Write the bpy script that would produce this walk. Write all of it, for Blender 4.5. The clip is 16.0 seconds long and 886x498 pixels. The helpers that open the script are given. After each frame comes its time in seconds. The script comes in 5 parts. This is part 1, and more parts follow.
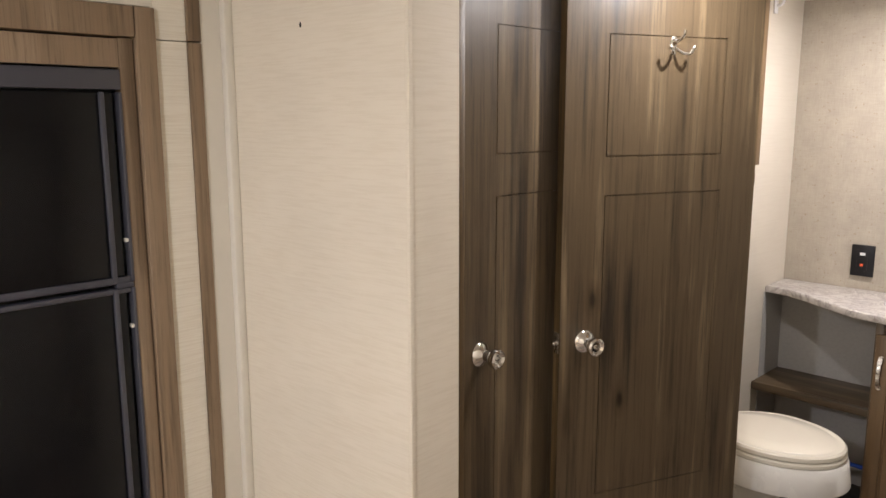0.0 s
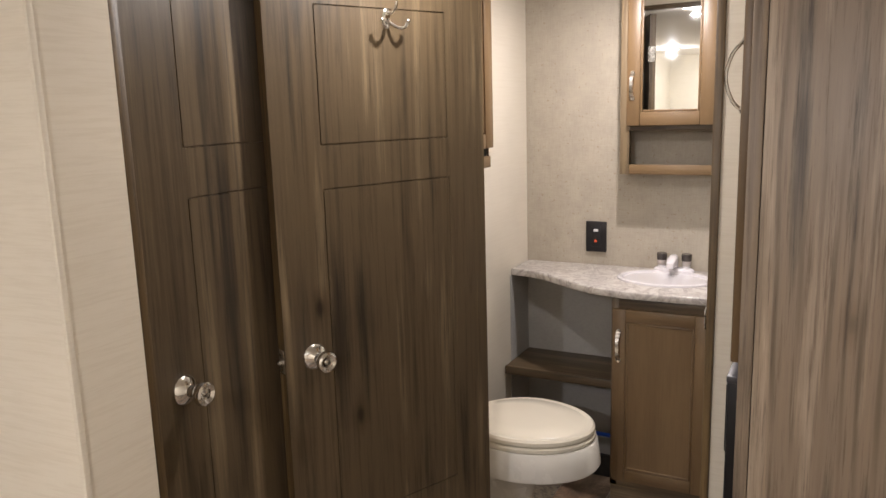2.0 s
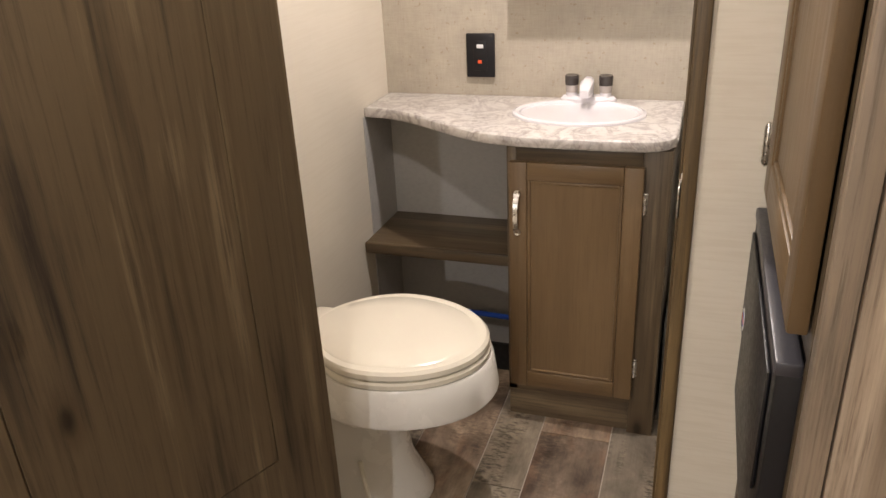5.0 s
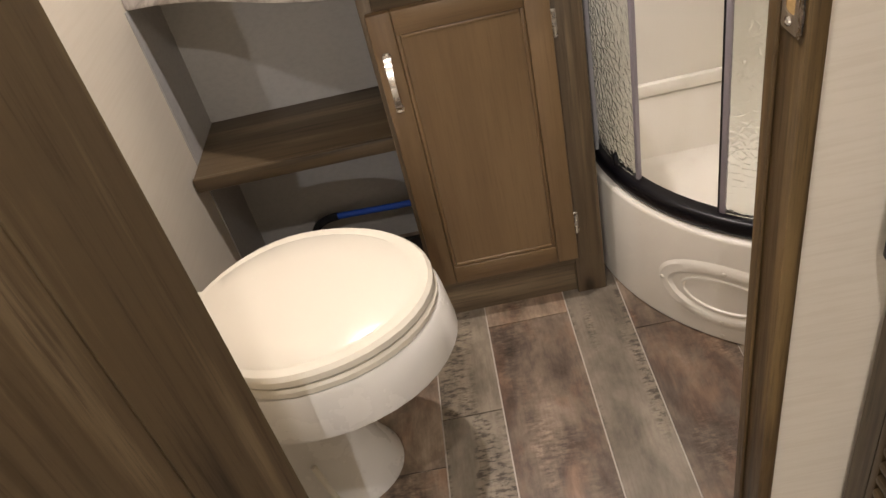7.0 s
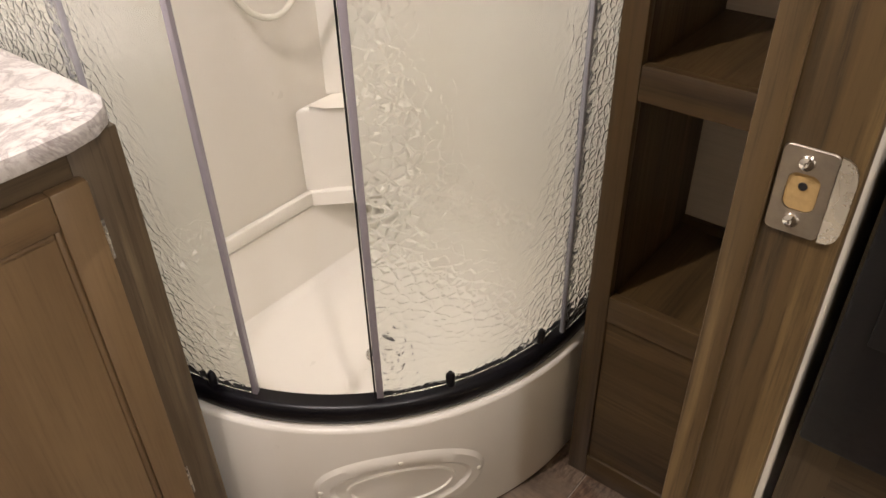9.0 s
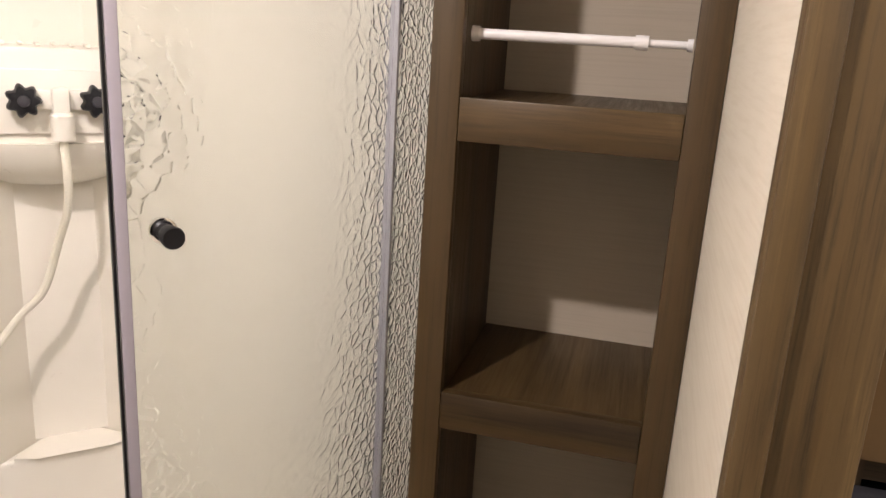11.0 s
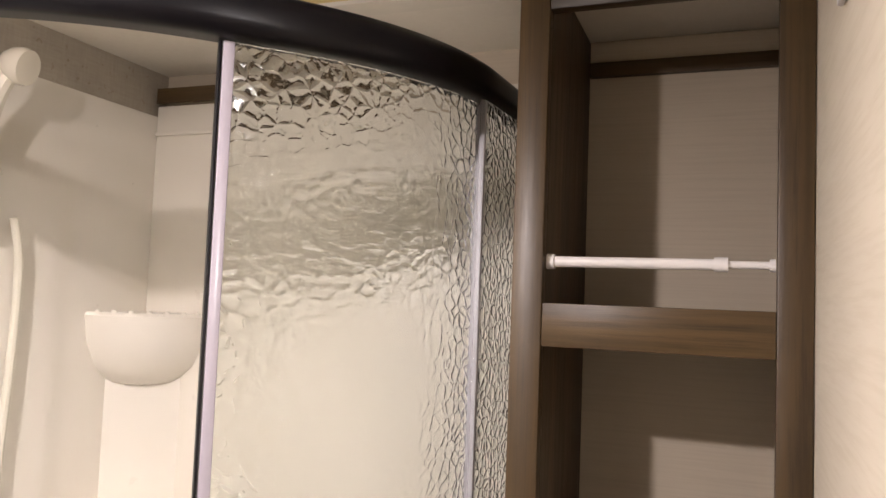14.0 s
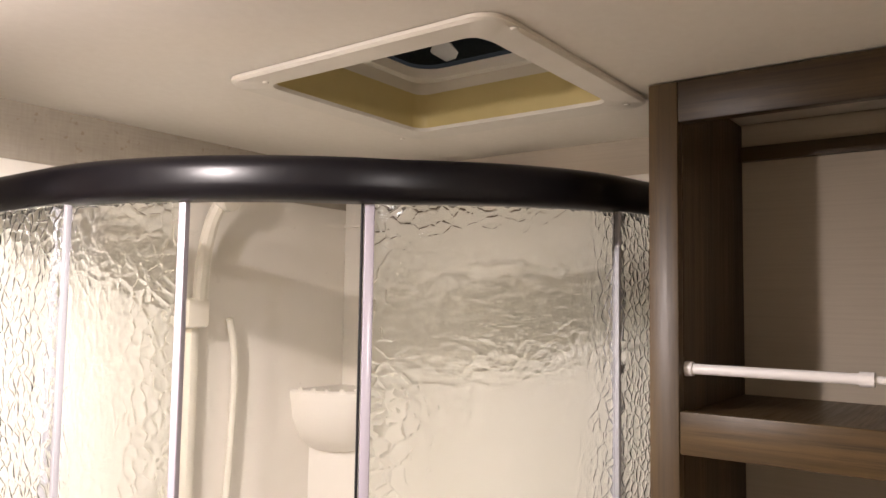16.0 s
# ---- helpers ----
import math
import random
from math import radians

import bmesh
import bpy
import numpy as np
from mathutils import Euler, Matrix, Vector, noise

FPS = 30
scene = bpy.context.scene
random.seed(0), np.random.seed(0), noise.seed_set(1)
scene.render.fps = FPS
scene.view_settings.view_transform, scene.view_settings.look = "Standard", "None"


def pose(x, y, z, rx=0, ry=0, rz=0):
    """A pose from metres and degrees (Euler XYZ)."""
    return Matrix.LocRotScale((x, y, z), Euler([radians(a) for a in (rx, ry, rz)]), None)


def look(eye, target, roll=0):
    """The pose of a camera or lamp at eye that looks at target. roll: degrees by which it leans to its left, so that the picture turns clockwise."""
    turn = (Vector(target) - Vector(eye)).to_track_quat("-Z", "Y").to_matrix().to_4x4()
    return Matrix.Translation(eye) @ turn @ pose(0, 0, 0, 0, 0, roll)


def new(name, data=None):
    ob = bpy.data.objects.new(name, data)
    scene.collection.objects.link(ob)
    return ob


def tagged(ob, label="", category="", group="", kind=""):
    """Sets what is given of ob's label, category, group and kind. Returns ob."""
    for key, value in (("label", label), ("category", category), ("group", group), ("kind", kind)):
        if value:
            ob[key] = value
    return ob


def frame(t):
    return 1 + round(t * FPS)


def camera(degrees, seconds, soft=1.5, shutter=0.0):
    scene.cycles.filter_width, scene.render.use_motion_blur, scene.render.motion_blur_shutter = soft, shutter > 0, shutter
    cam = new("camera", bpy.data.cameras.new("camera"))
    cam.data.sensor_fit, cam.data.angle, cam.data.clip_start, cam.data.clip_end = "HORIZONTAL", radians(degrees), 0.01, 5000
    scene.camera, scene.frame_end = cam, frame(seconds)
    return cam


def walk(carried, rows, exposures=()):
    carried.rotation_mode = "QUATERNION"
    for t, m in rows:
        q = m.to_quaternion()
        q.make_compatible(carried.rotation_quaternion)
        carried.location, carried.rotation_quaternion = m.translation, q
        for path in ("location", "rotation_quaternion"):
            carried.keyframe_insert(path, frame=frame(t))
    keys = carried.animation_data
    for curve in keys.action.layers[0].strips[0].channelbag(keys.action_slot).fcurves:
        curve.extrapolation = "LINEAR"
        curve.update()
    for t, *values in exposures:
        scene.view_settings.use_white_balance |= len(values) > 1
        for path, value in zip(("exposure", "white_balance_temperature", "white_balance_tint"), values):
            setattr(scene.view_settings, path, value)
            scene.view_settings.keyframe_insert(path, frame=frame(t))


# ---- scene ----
cam = camera(60.3, 16.0)
PATH = [
    (0, (1.232, -3.331, 1.548), (-0.157, -1.933, 1.208), -0.1),
    (0.5, (1.277, -3.303, 1.541), (-0.036, -1.839, 1.182), -0.5),
    (1, (1.279, -3.259, 1.544), (0.051, -1.728, 1.159), -0.8),
    (1.5, (1.241, -3.173, 1.546), (0.161, -1.532, 1.171), -0.8),
    (2, (1.183, -3.049, 1.527), (0.271, -1.308, 1.158), -1.7),
    (2.5, (1.156, -2.914, 1.496), (0.342, -1.135, 1.08), -2.5),
    (3, (1.114, -2.721, 1.492), (0.344, -0.939, 1.011), -2.4),
    (3.5, (1.08, -2.565, 1.488), (0.329, -0.789, 0.955), -2.5),
    (4, (1.028, -2.433, 1.45), (0.313, -0.669, 0.835), -2.5),
    (4.5, (0.994, -2.323, 1.391), (0.324, -0.568, 0.704), -3.1),
    (4.7, (0.969, -2.272, 1.388), (0.328, -0.526, 0.652), -2.9),
    (6.8, (0.65, -1.796, 1.301), (0.408, -0.227, 0.084), -13.5),
    (7, (0.617, -1.749, 1.292), (0.502, -0.18, 0.056), -14.4),
    (7.5, (0.554, -1.641, 1.264), (0.821, -0.127, -0.015), -11.6),
    (8, (0.5, -1.484, 1.238), (1.115, -0.07, -0.036), -5.8),
    (8.5, (0.49, -1.34, 1.229), (1.383, -0.066, -0.027), -3.4),
    (9, (0.485, -1.213, 1.236), (1.734, -0.183, 0.061), -1.4),
    (9.5, (0.494, -1.126, 1.238), (2.029, -0.378, 0.195), 0.5),
    (10, (0.506, -1.068, 1.253), (2.194, -0.496, 0.347), 1.2),
    (10.2, (0.512, -1.053, 1.26), (2.249, -0.521, 0.423), 1.8),
    (12.3, (0.477, -1.025, 1.385), (2.388, -0.45, 1.25), 3.9),
    (12.5, (0.474, -1.028, 1.419), (2.381, -0.438, 1.308), 3.5),
    (13, (0.475, -1.023, 1.478), (2.369, -0.381, 1.441), 3.4),
    (13.5, (0.485, -1.025, 1.547), (2.359, -0.326, 1.566), 3.2),
    (14, (0.5, -1.025, 1.608), (2.366, -0.318, 1.734), 2.2),
    (14.5, (0.504, -1.042, 1.674), (2.354, -0.313, 1.887), 1.1),
    (15, (0.494, -1.066, 1.699), (2.287, -0.207, 1.925), 0.7),
    (15.5, (0.481, -1.107, 1.716), (2.16, -0.032, 1.881), 0.5),
    (16, (0.466, -1.143, 1.729), (2.064, 0.051, 1.876), 0.9),
]
walk(cam, [(t, look(eye, target, roll)) for t, eye, target, roll in PATH],
     [(0, -0.15, 6150, 10), (1.5, -0.36, 6200, 10), (2.0, -0.35, 6300, 10), (2.6, -0.14, 6450, 10), (3.5, -0.10, 6650, 10), (4.7, -0.05, 6600, 10), (7.0, 0.08, 6550, 10), (8.0, 0.04, 6500, 10), (9.0, 0.10, 6400, 11), (10.2, 0.25, 6400, 11), (12.5, -0.05, 6400, 13), (14.0, 0.0, 6400, 13), (16.0, 0.02, 6450, 13)])

# ---- world and lamps ----
world = bpy.data.worlds.new("indoor_world")
scene.world = world
world.use_nodes = True
world.node_tree.nodes["Background"].inputs[0].default_value = (0.9, 0.95, 1.0, 1)
world.node_tree.nodes["Background"].inputs[1].default_value = 0.02


def ceiling_lamp(x, y, z, down, around, colour):
    """The light that a round ceiling fixture gives: most of it downwards, some of it all round from the dome's rim."""
    disc = bpy.data.lights.new("ceiling_lamp", "AREA")
    disc.shape, disc.size, disc.energy, disc.color = "DISK", 0.05, down, colour
    new("ceiling_lamp", disc).location = (x, y, z - 0.019)
    rim = bpy.data.lights.new("ceiling_lamp", "POINT")
    rim.shadow_soft_size, rim.energy, rim.color = 0.012, around, colour
    new("ceiling_lamp", rim).location = (x, y, z - 0.020)


WARM, NEUTRAL = (1.0, 0.925, 0.885), (1.0, 0.965, 0.98)
CEIL = 2.013
BATH_LAMP = (0.56, -0.505)
HALL_LAMPS = [(0.46, -1.55, 8), (0.75, -3.95, 30), (-0.33, -5.0, 18), (0.10, -5.9, 12)]
ceiling_lamp(*BATH_LAMP, CEIL - 0.030, 13.5, 6.5, (1.0, 0.895, 0.855))
for lx, ly, watts in HALL_LAMPS:
    ceiling_lamp(lx, ly, CEIL - 0.032, watts * 0.7, watts, WARM if ly > -2 else NEUTRAL)


# ---- materials ----
def shader(name, colour=(0.8, 0.8, 0.8), rough=0.5, metal=0.0):
    m = bpy.data.materials.new(name)
    m.use_nodes = True
    b = m.node_tree.nodes["Principled BSDF"]
    b.inputs["Base Color"].default_value = (*colour, 1)
    b.inputs["Roughness"].default_value = rough
    b.inputs["Metallic"].default_value = metal
    return m, m.node_tree.nodes, m.node_tree.links, b


def node(nodes, links, kind, settings=None, **sockets):
    n = nodes.new(kind)
    for key, value in sockets.items():
        sock = n.inputs[int(key[1:])] if key[0] == "i" and key[1:].isdigit() else n.inputs[key]
        if isinstance(value, bpy.types.NodeSocket):
            links.new(value, sock)
        else:
            sock.default_value = value
    return n


def coords(nodes, links, scale, shifted=True):
    """Object coordinates, moved by each object's own random number, then scaled."""
    tc = nodes.new("ShaderNodeTexCoord")
    out = tc.outputs["Object"]
    if shifted:
        info = nodes.new("ShaderNodeObjectInfo")
        mul = node(nodes, links, "ShaderNodeVectorMath", i0=(7.3, 11.1, 5.7))
        mul.operation = "SCALE"
        links.new(info.outputs["Random"], mul.inputs["Scale"])
        add = node(nodes, links, "ShaderNodeVectorMath", i0=out, i1=mul.outputs[0])
        out = add.outputs[0]
    mp = node(nodes, links, "ShaderNodeMapping", Vector=out)
    mp.inputs["Scale"].default_value = scale
    return mp.outputs[0]


def ramp(nodes, links, fac, stops):
    r = nodes.new("ShaderNodeValToRGB")
    links.new(fac, r.inputs[0])
    el = r.color_ramp.elements
    while len(el) < len(stops):
        el.new(0.5)
    for e, (p, c) in zip(el, stops):
        e.position, e.color = p, (*c, 1) if len(c) == 3 else c
    return r.outputs[0]


def mix(nodes, links, fac, a, b, how="MIX"):
    n = nodes.new("ShaderNodeMixRGB")
    n.blend_type = how
    for s, v in zip(n.inputs, (fac, a, b)):
        if isinstance(v, bpy.types.NodeSocket):
            links.new(v, s)
        else:
            s.default_value = v if not isinstance(v, tuple) else (*v, 1)
    return n.outputs[0]


def noise_tex(nodes, links, vec, scale, detail=3.0, rough=0.5, distortion=0.0):
    n = node(nodes, links, "ShaderNodeTexNoise", Vector=vec, Scale=scale, Detail=detail, Roughness=rough, Distortion=distortion)
    return n.outputs[0]


def bump(nodes, links, height, b, strength, distance=0.002):
    n = node(nodes, links, "ShaderNodeBump", Height=height, Strength=strength, Distance=distance)
    links.new(n.outputs[0], b.inputs["Normal"])
    return n


def wood(name, dark, mid, light, grain="Z", rough=0.42, band=13.0, fine=150.0, knots=0.5, relief=0.12, lines=0.35, pore=0.85, edge=0.0):
    """Printed wood grain: soft tone bands, wavering growth lines, fine pores and a few knots, running along one axis."""
    m, N, L, b = shader(name, mid, rough)
    sep = node(N, L, "ShaderNodeSeparateXYZ", i0=coords(N, L, (1, 1, 1)))
    o = {"X": (1, 2, 0), "Y": (0, 2, 1), "Z": (0, 1, 2)}[grain]
    across = node(N, L, "ShaderNodeMath", i0=sep.outputs[o[0]], i1=sep.outputs[o[1]])
    along = sep.outputs[o[2]]

    def plane(slow):
        mul = node(N, L, "ShaderNodeMath", i0=along, i1=slow)
        mul.operation = "MULTIPLY"
        return node(N, L, "ShaderNodeCombineXYZ", X=across.outputs[0], Y=mul.outputs[0]).outputs[0]

    bands = noise_tex(N, L, plane(0.035), band, 2.0, 0.5)
    drift = noise_tex(N, L, plane(0.22), 7.0, 3.0, 0.55)
    grainy = noise_tex(N, L, plane(0.03), fine, 6.0, 0.75)
    wave = node(N, L, "ShaderNodeTexWave", Vector=plane(0.12), Scale=11.0, Distortion=15.0, Detail=3.0)
    wave.inputs["Detail Scale"].default_value = 0.35
    both = mix(N, L, 0.32, bands, drift)
    both = mix(N, L, 0.16, both, grainy)
    col = ramp(N, L, both, [(0.38 + edge, dark), (0.47, mid), (0.53, mid), (0.62 - edge, light)])
    ring = ramp(N, L, wave.outputs[0], [(0.0, (0.55, 0.52, 0.48)), (0.28, (1.0, 1.0, 1.0)), (1.0, (1.12, 1.11, 1.09))])
    where = ramp(N, L, noise_tex(N, L, plane(0.3), 4.0, 2.0), [(0.48, (0, 0, 0)), (0.64, (lines, lines, lines))])
    col = mix(N, L, where, col, mix(N, L, 1.0, col, ring, "MULTIPLY"))
    pores = ramp(N, L, grainy, [(0.32, (0.50, 0.47, 0.44)), (0.47, (1, 1, 1)), (0.66, (1.12, 1.11, 1.08))])
    col = mix(N, L, pore, col, pores, "MULTIPLY")
    if knots:
        vo = node(N, L, "ShaderNodeTexVoronoi", Vector=plane(0.45), Scale=6.0)
        kcol = ramp(N, L, vo.outputs["Distance"], [(0.035, (0.22, 0.18, 0.15)), (0.085, (0.75, 0.72, 0.68)), (0.17, (1, 1, 1))])
        rare = ramp(N, L, vo.outputs["Color"], [(0.52, (0, 0, 0)), (0.60, (knots, knots, knots))])
        col = mix(N, L, rare, col, mix(N, L, 1.0, col, kcol, "MULTIPLY"))
    L.new(col, b.inputs["Base Color"])
    L.new(ramp(N, L, grainy, [(0.3, (rough + 0.12,) * 3), (0.7, (rough - 0.06,) * 3)]), b.inputs["Roughness"])
    bump(N, L, grainy, b, relief, 0.001)
    return m


DARK, MID, LIGHT = (0.034, 0.0235, 0.0140), (0.095, 0.0665, 0.0365), (0.200, 0.1475, 0.0865)
WOOD = {g: wood("grey_brown_laminate_" + g.lower(), DARK, MID, LIGHT, g, 0.40, 14, 90, 1.0, 0.15, 0.7, 0.9, 0.01) for g in "XYZ"}
POST = wood("brown_trim_laminate", (0.125, 0.083, 0.048), (0.225, 0.157, 0.097), (0.31, 0.226, 0.147), "Z", 0.42, 14, 120, 0.6, 0.15, 0.5)
PANEL = wood("weathered_laminate", (0.118, 0.092, 0.066), (0.255, 0.195, 0.140), (0.40, 0.318, 0.240), "Z", 0.42, 12, 120, 1.0, 0.2, 1.0, 0.9, 0.03)
UNIT = {g: wood("walnut_laminate_" + g.lower(), (0.026, 0.0150, 0.0057), (0.066, 0.0400, 0.0150), (0.118, 0.0735, 0.0290), g, 0.38, 12, 150, 0.25, 0.25, 0.5, 0.7) for g in "XYZ"}
MAPLE = {g: wood("stained_maple_" + g.lower(), (0.118, 0.0715, 0.0325), (0.150, 0.0935, 0.0430), (0.178, 0.1135, 0.0535), g, 0.38, 6, 190, 0.0, 0.06, 0.10, 0.3) for g in "XYZ"}
JAMB = wood("jamb_oak", (0.034, 0.021, 0.009), (0.092, 0.058, 0.0235), (0.180, 0.118, 0.050), "Z", 0.4, 34, 210, 0.3, 0.3, 1.0)


def wallpaper(name, base, line, axis_scale=(6, 6, 170), contrast=0.5, relief=0.25, rough=0.7):
    m, N, L, b = shader(name, base, rough)
    v = coords(N, L, axis_scale, False)
    lines = noise_tex(N, L, v, 1.0, 4.0, 0.65)
    v2 = coords(N, L, (1, 1, 1), False)
    cloud = noise_tex(N, L, v2, 5.0, 3.0)
    speck = noise_tex(N, L, v2, 320.0, 2.0)
    col = ramp(N, L, lines, [(0.36, line), (0.56, base)])
    col = mix(N, L, contrast, base, col)
    col = mix(N, L, 0.5, col, ramp(N, L, cloud, [(0.3, (0.90, 0.90, 0.90)), (0.7, (1, 1, 1))]), "MULTIPLY")
    L.new(col, b.inputs["Base Color"])
    h = mix(N, L, 0.35, lines, speck)
    bump(N, L, h, b, relief, 0.0012)
    return m


HALLPAPER = wallpaper("cream_grasscloth_paper", (0.71, 0.645, 0.53), (0.63, 0.56, 0.44), (11, 11, 190), 0.5, 0.25)
STRIPPAPER = wallpaper("pale_grasscloth_paper", (0.76, 0.71, 0.60), (0.64, 0.575, 0.455), (7, 7, 230), 0.6, 0.4)
BATHPAPER = wallpaper("cream_bath_paper", (0.68, 0.63, 0.53), (0.63, 0.575, 0.47), (5, 5, 160), 0.4, 0.2)
# wall paper with the grey shade under the counter put into its colour
SHADEGREY = wallpaper("shade_grey_paper", (0.43, 0.42, 0.40), (0.37, 0.36, 0.345), (60, 60, 90), 0.5, 0.2)
UNITPAPER = wallpaper("tan_ribbed_paper", (0.55, 0.48, 0.38), (0.46, 0.395, 0.305), (5, 5, 260), 0.4, 0.2)


def mottled_paper():
    m, N, L, b = shader("mottled_taupe_paper", (0.46, 0.41, 0.32), 0.7)
    v = coords(N, L, (1, 1, 1), False)
    vx = coords(N, L, (230, 230, 26), False)
    vz = coords(N, L, (30, 30, 300), False)
    weave = mix(N, L, 0.5, noise_tex(N, L, vx, 1.0, 3.0), noise_tex(N, L, vz, 1.0, 3.0))
    blot = noise_tex(N, L, v, 14.0, 5.0, 0.65)
    col = ramp(N, L, blot, [(0.30, (0.375, 0.335, 0.27)), (0.70, (0.435, 0.39, 0.315))])
    fleck = ramp(N, L, noise_tex(N, L, v, 75.0, 2.0), [(0.27, (0.66, 0.56, 0.44)), (0.36, (1, 1, 1))])
    col = mix(N, L, 0.6, col, fleck, "MULTIPLY")
    col = mix(N, L, 0.5, col, ramp(N, L, weave, [(0.35, (0.78, 0.77, 0.76)), (0.6, (1, 1, 1))]), "MULTIPLY")
    L.new(col, b.inputs["Base Color"])
    bump(N, L, weave, b, 0.3, 0.0012)
    return m


TAUPE = mottled_paper()


def plain(name, colour, rough=0.4, metal=0.0, vary=0.06, relief=0.05, scale=30.0, coat=0.0):
    """A smooth made surface with faint smudges and unevenness."""
    m, N, L, b = shader(name, colour, rough, metal)
    v = coords(N, L, (1, 1, 1))
    n = noise_tex(N, L, v, scale, 4.0, 0.6)
    big = noise_tex(N, L, v, 4.0, 2.0)
    col = mix(N, L, 1.0, colour, ramp(N, L, mix(N, L, 0.5, n, big), [(0.3, (1 - vary,) * 3), (0.7, (1, 1, 1))]), "MULTIPLY")
    L.new(col, b.inputs["Base Color"])
    if relief:
        L.new(ramp(N, L, n, [(0.3, (min(rough * 1.25, 1),) * 3), (0.7, (rough * 0.85,) * 3)]), b.inputs["Roughness"])
        bump(N, L, n, b, relief, 0.0008)
    b.inputs["Coat Weight"].default_value = coat
    return m


CEILING = plain("ceiling_vinyl", (0.78, 0.735, 0.655), 0.6, 0, 0.05, 0.15, 90)
WHITEPAINT = plain("white_trim", (0.70, 0.66, 0.57), 0.5)
BONE = plain("bone_plastic", (0.74, 0.69, 0.575), 0.22, 0, 0.03, 0.02, 12, 0.3)
BOWL = plain("bone_toilet_body", (0.76, 0.735, 0.68), 0.25, 0, 0.03, 0.02, 12, 0.3)
ABS = plain("cream_shower_plastic", (0.82, 0.775, 0.685), 0.32, 0, 0.03, 0.03, 14)
YELLOWED = plain("yellowed_vent_plastic", (0.60, 0.49, 0.215), 0.45)
VENTWHITE = plain("vent_white_plastic", (0.72, 0.68, 0.60), 0.4)
SINKWHITE = plain("white_sink_plastic", (0.68, 0.655, 0.675), 0.18, 0, 0.02, 0.0, 12, 0.4)
ROD = plain("white_rod_enamel", (0.86, 0.84, 0.84), 0.35)
CHROME = plain("chrome", (0.82, 0.81, 0.79), 0.10, 1.0, 0.05, 0.0, 40)
NICKEL = plain("brushed_nickel", (0.62, 0.59, 0.54), 0.26, 1.0, 0.08, 0.03, 90)
STEELPLATE = plain("worn_strike_plate", (0.50, 0.44, 0.36), 0.42, 1.0, 0.2, 0.05, 120)
BLACKRAIL = plain("black_satin_rail", (0.004, 0.0035, 0.005), 0.33, 0, 0.04, 0.0, 60)
BLACKRAIL.node_tree.nodes["Principled BSDF"].inputs["Specular IOR Level"].default_value = 0.28
BLACKPLASTIC = plain("black_plastic", (0.0065, 0.006, 0.0075), 0.40, 0, 0.15, 0.08, 140)
BLACKPLASTIC.node_tree.nodes["Principled BSDF"].inputs["Specular IOR Level"].default_value = 0.35
GRAPHITE = plain("graphite_plastic", (0.045, 0.043, 0.050), 0.35, 0, 0.1, 0.04, 140)
FRIDGEGLOSS = plain("gloss_black_fridge_panel", (0.0035, 0.0038, 0.0052), 0.22, 0, 0.1, 0.01, 8)
FRIDGEGLOSS.node_tree.nodes["Principled BSDF"].inputs["Specular IOR Level"].default_value = 0.28
FRIDGETRIM = plain("dark_fridge_trim", (0.055, 0.055, 0.068), 0.35)
BLACK = plain("dark_void", (0.008, 0.007, 0.006), 0.7)
TAPEBLUE = plain("blue_pipe_plastic", (0.012, 0.07, 0.42), 0.35)
RAWWOOD = plain("raw_cut_wood", (0.50, 0.33, 0.13), 0.8, 0, 0.4, 0.4, 160)
SEAL = plain("grey_mauve_seal", (0.36, 0.33, 0.37), 0.25, 0, 0.05, 0.0)
ALU = plain("pale_aluminium", (0.36, 0.35, 0.37), 0.5, 0.2, 0.05, 0.0)
SMOKE = plain("smoked_knob_plastic", (0.05, 0.042, 0.038), 0.15, 0, 0.1, 0.0)
FROSTED = plain("frosted_grey_plastic", (0.40, 0.36, 0.33), 0.25, 0, 0.1, 0.0)
RED = plain("red_orange_light", (0.75, 0.10, 0.03), 0.4)
STICKWHITE = plain("sticker_white", (0.75, 0.75, 0.76), 0.4)
STICKBLUE = plain("sticker_blue", (0.05, 0.13, 0.45), 0.4)
GROUT = plain("pale_joint", (0.52, 0.46, 0.39), 0.7, 0, 0.2, 0.1, 120)
HOSE = plain("cream_hose", (0.70, 0.66, 0.55), 0.35)


def marble():
    m, N, L, b = shader("marbled_laminate", (0.7, 0.66, 0.6), 0.3)
    v = coords(N, L, (1, 1, 1), False)
    w = noise_tex(N, L, v, 9.0, 6.0, 0.65, 1.6)
    fine = noise_tex(N, L, v, 42.0, 6.0, 0.7, 1.0)
    veins = ramp(N, L, w, [(0.43, (0.575, 0.545, 0.51)), (0.485, (0.47, 0.435, 0.405)), (0.515, (0.345, 0.31, 0.295)), (0.57, (0.595, 0.565, 0.53))])
    spots = ramp(N, L, fine, [(0.33, (0.52, 0.47, 0.43)), (0.48, (1, 1, 1))])
    L.new(mix(N, L, 0.75, veins, spots, "MULTIPLY"), b.inputs["Base Color"])
    return m


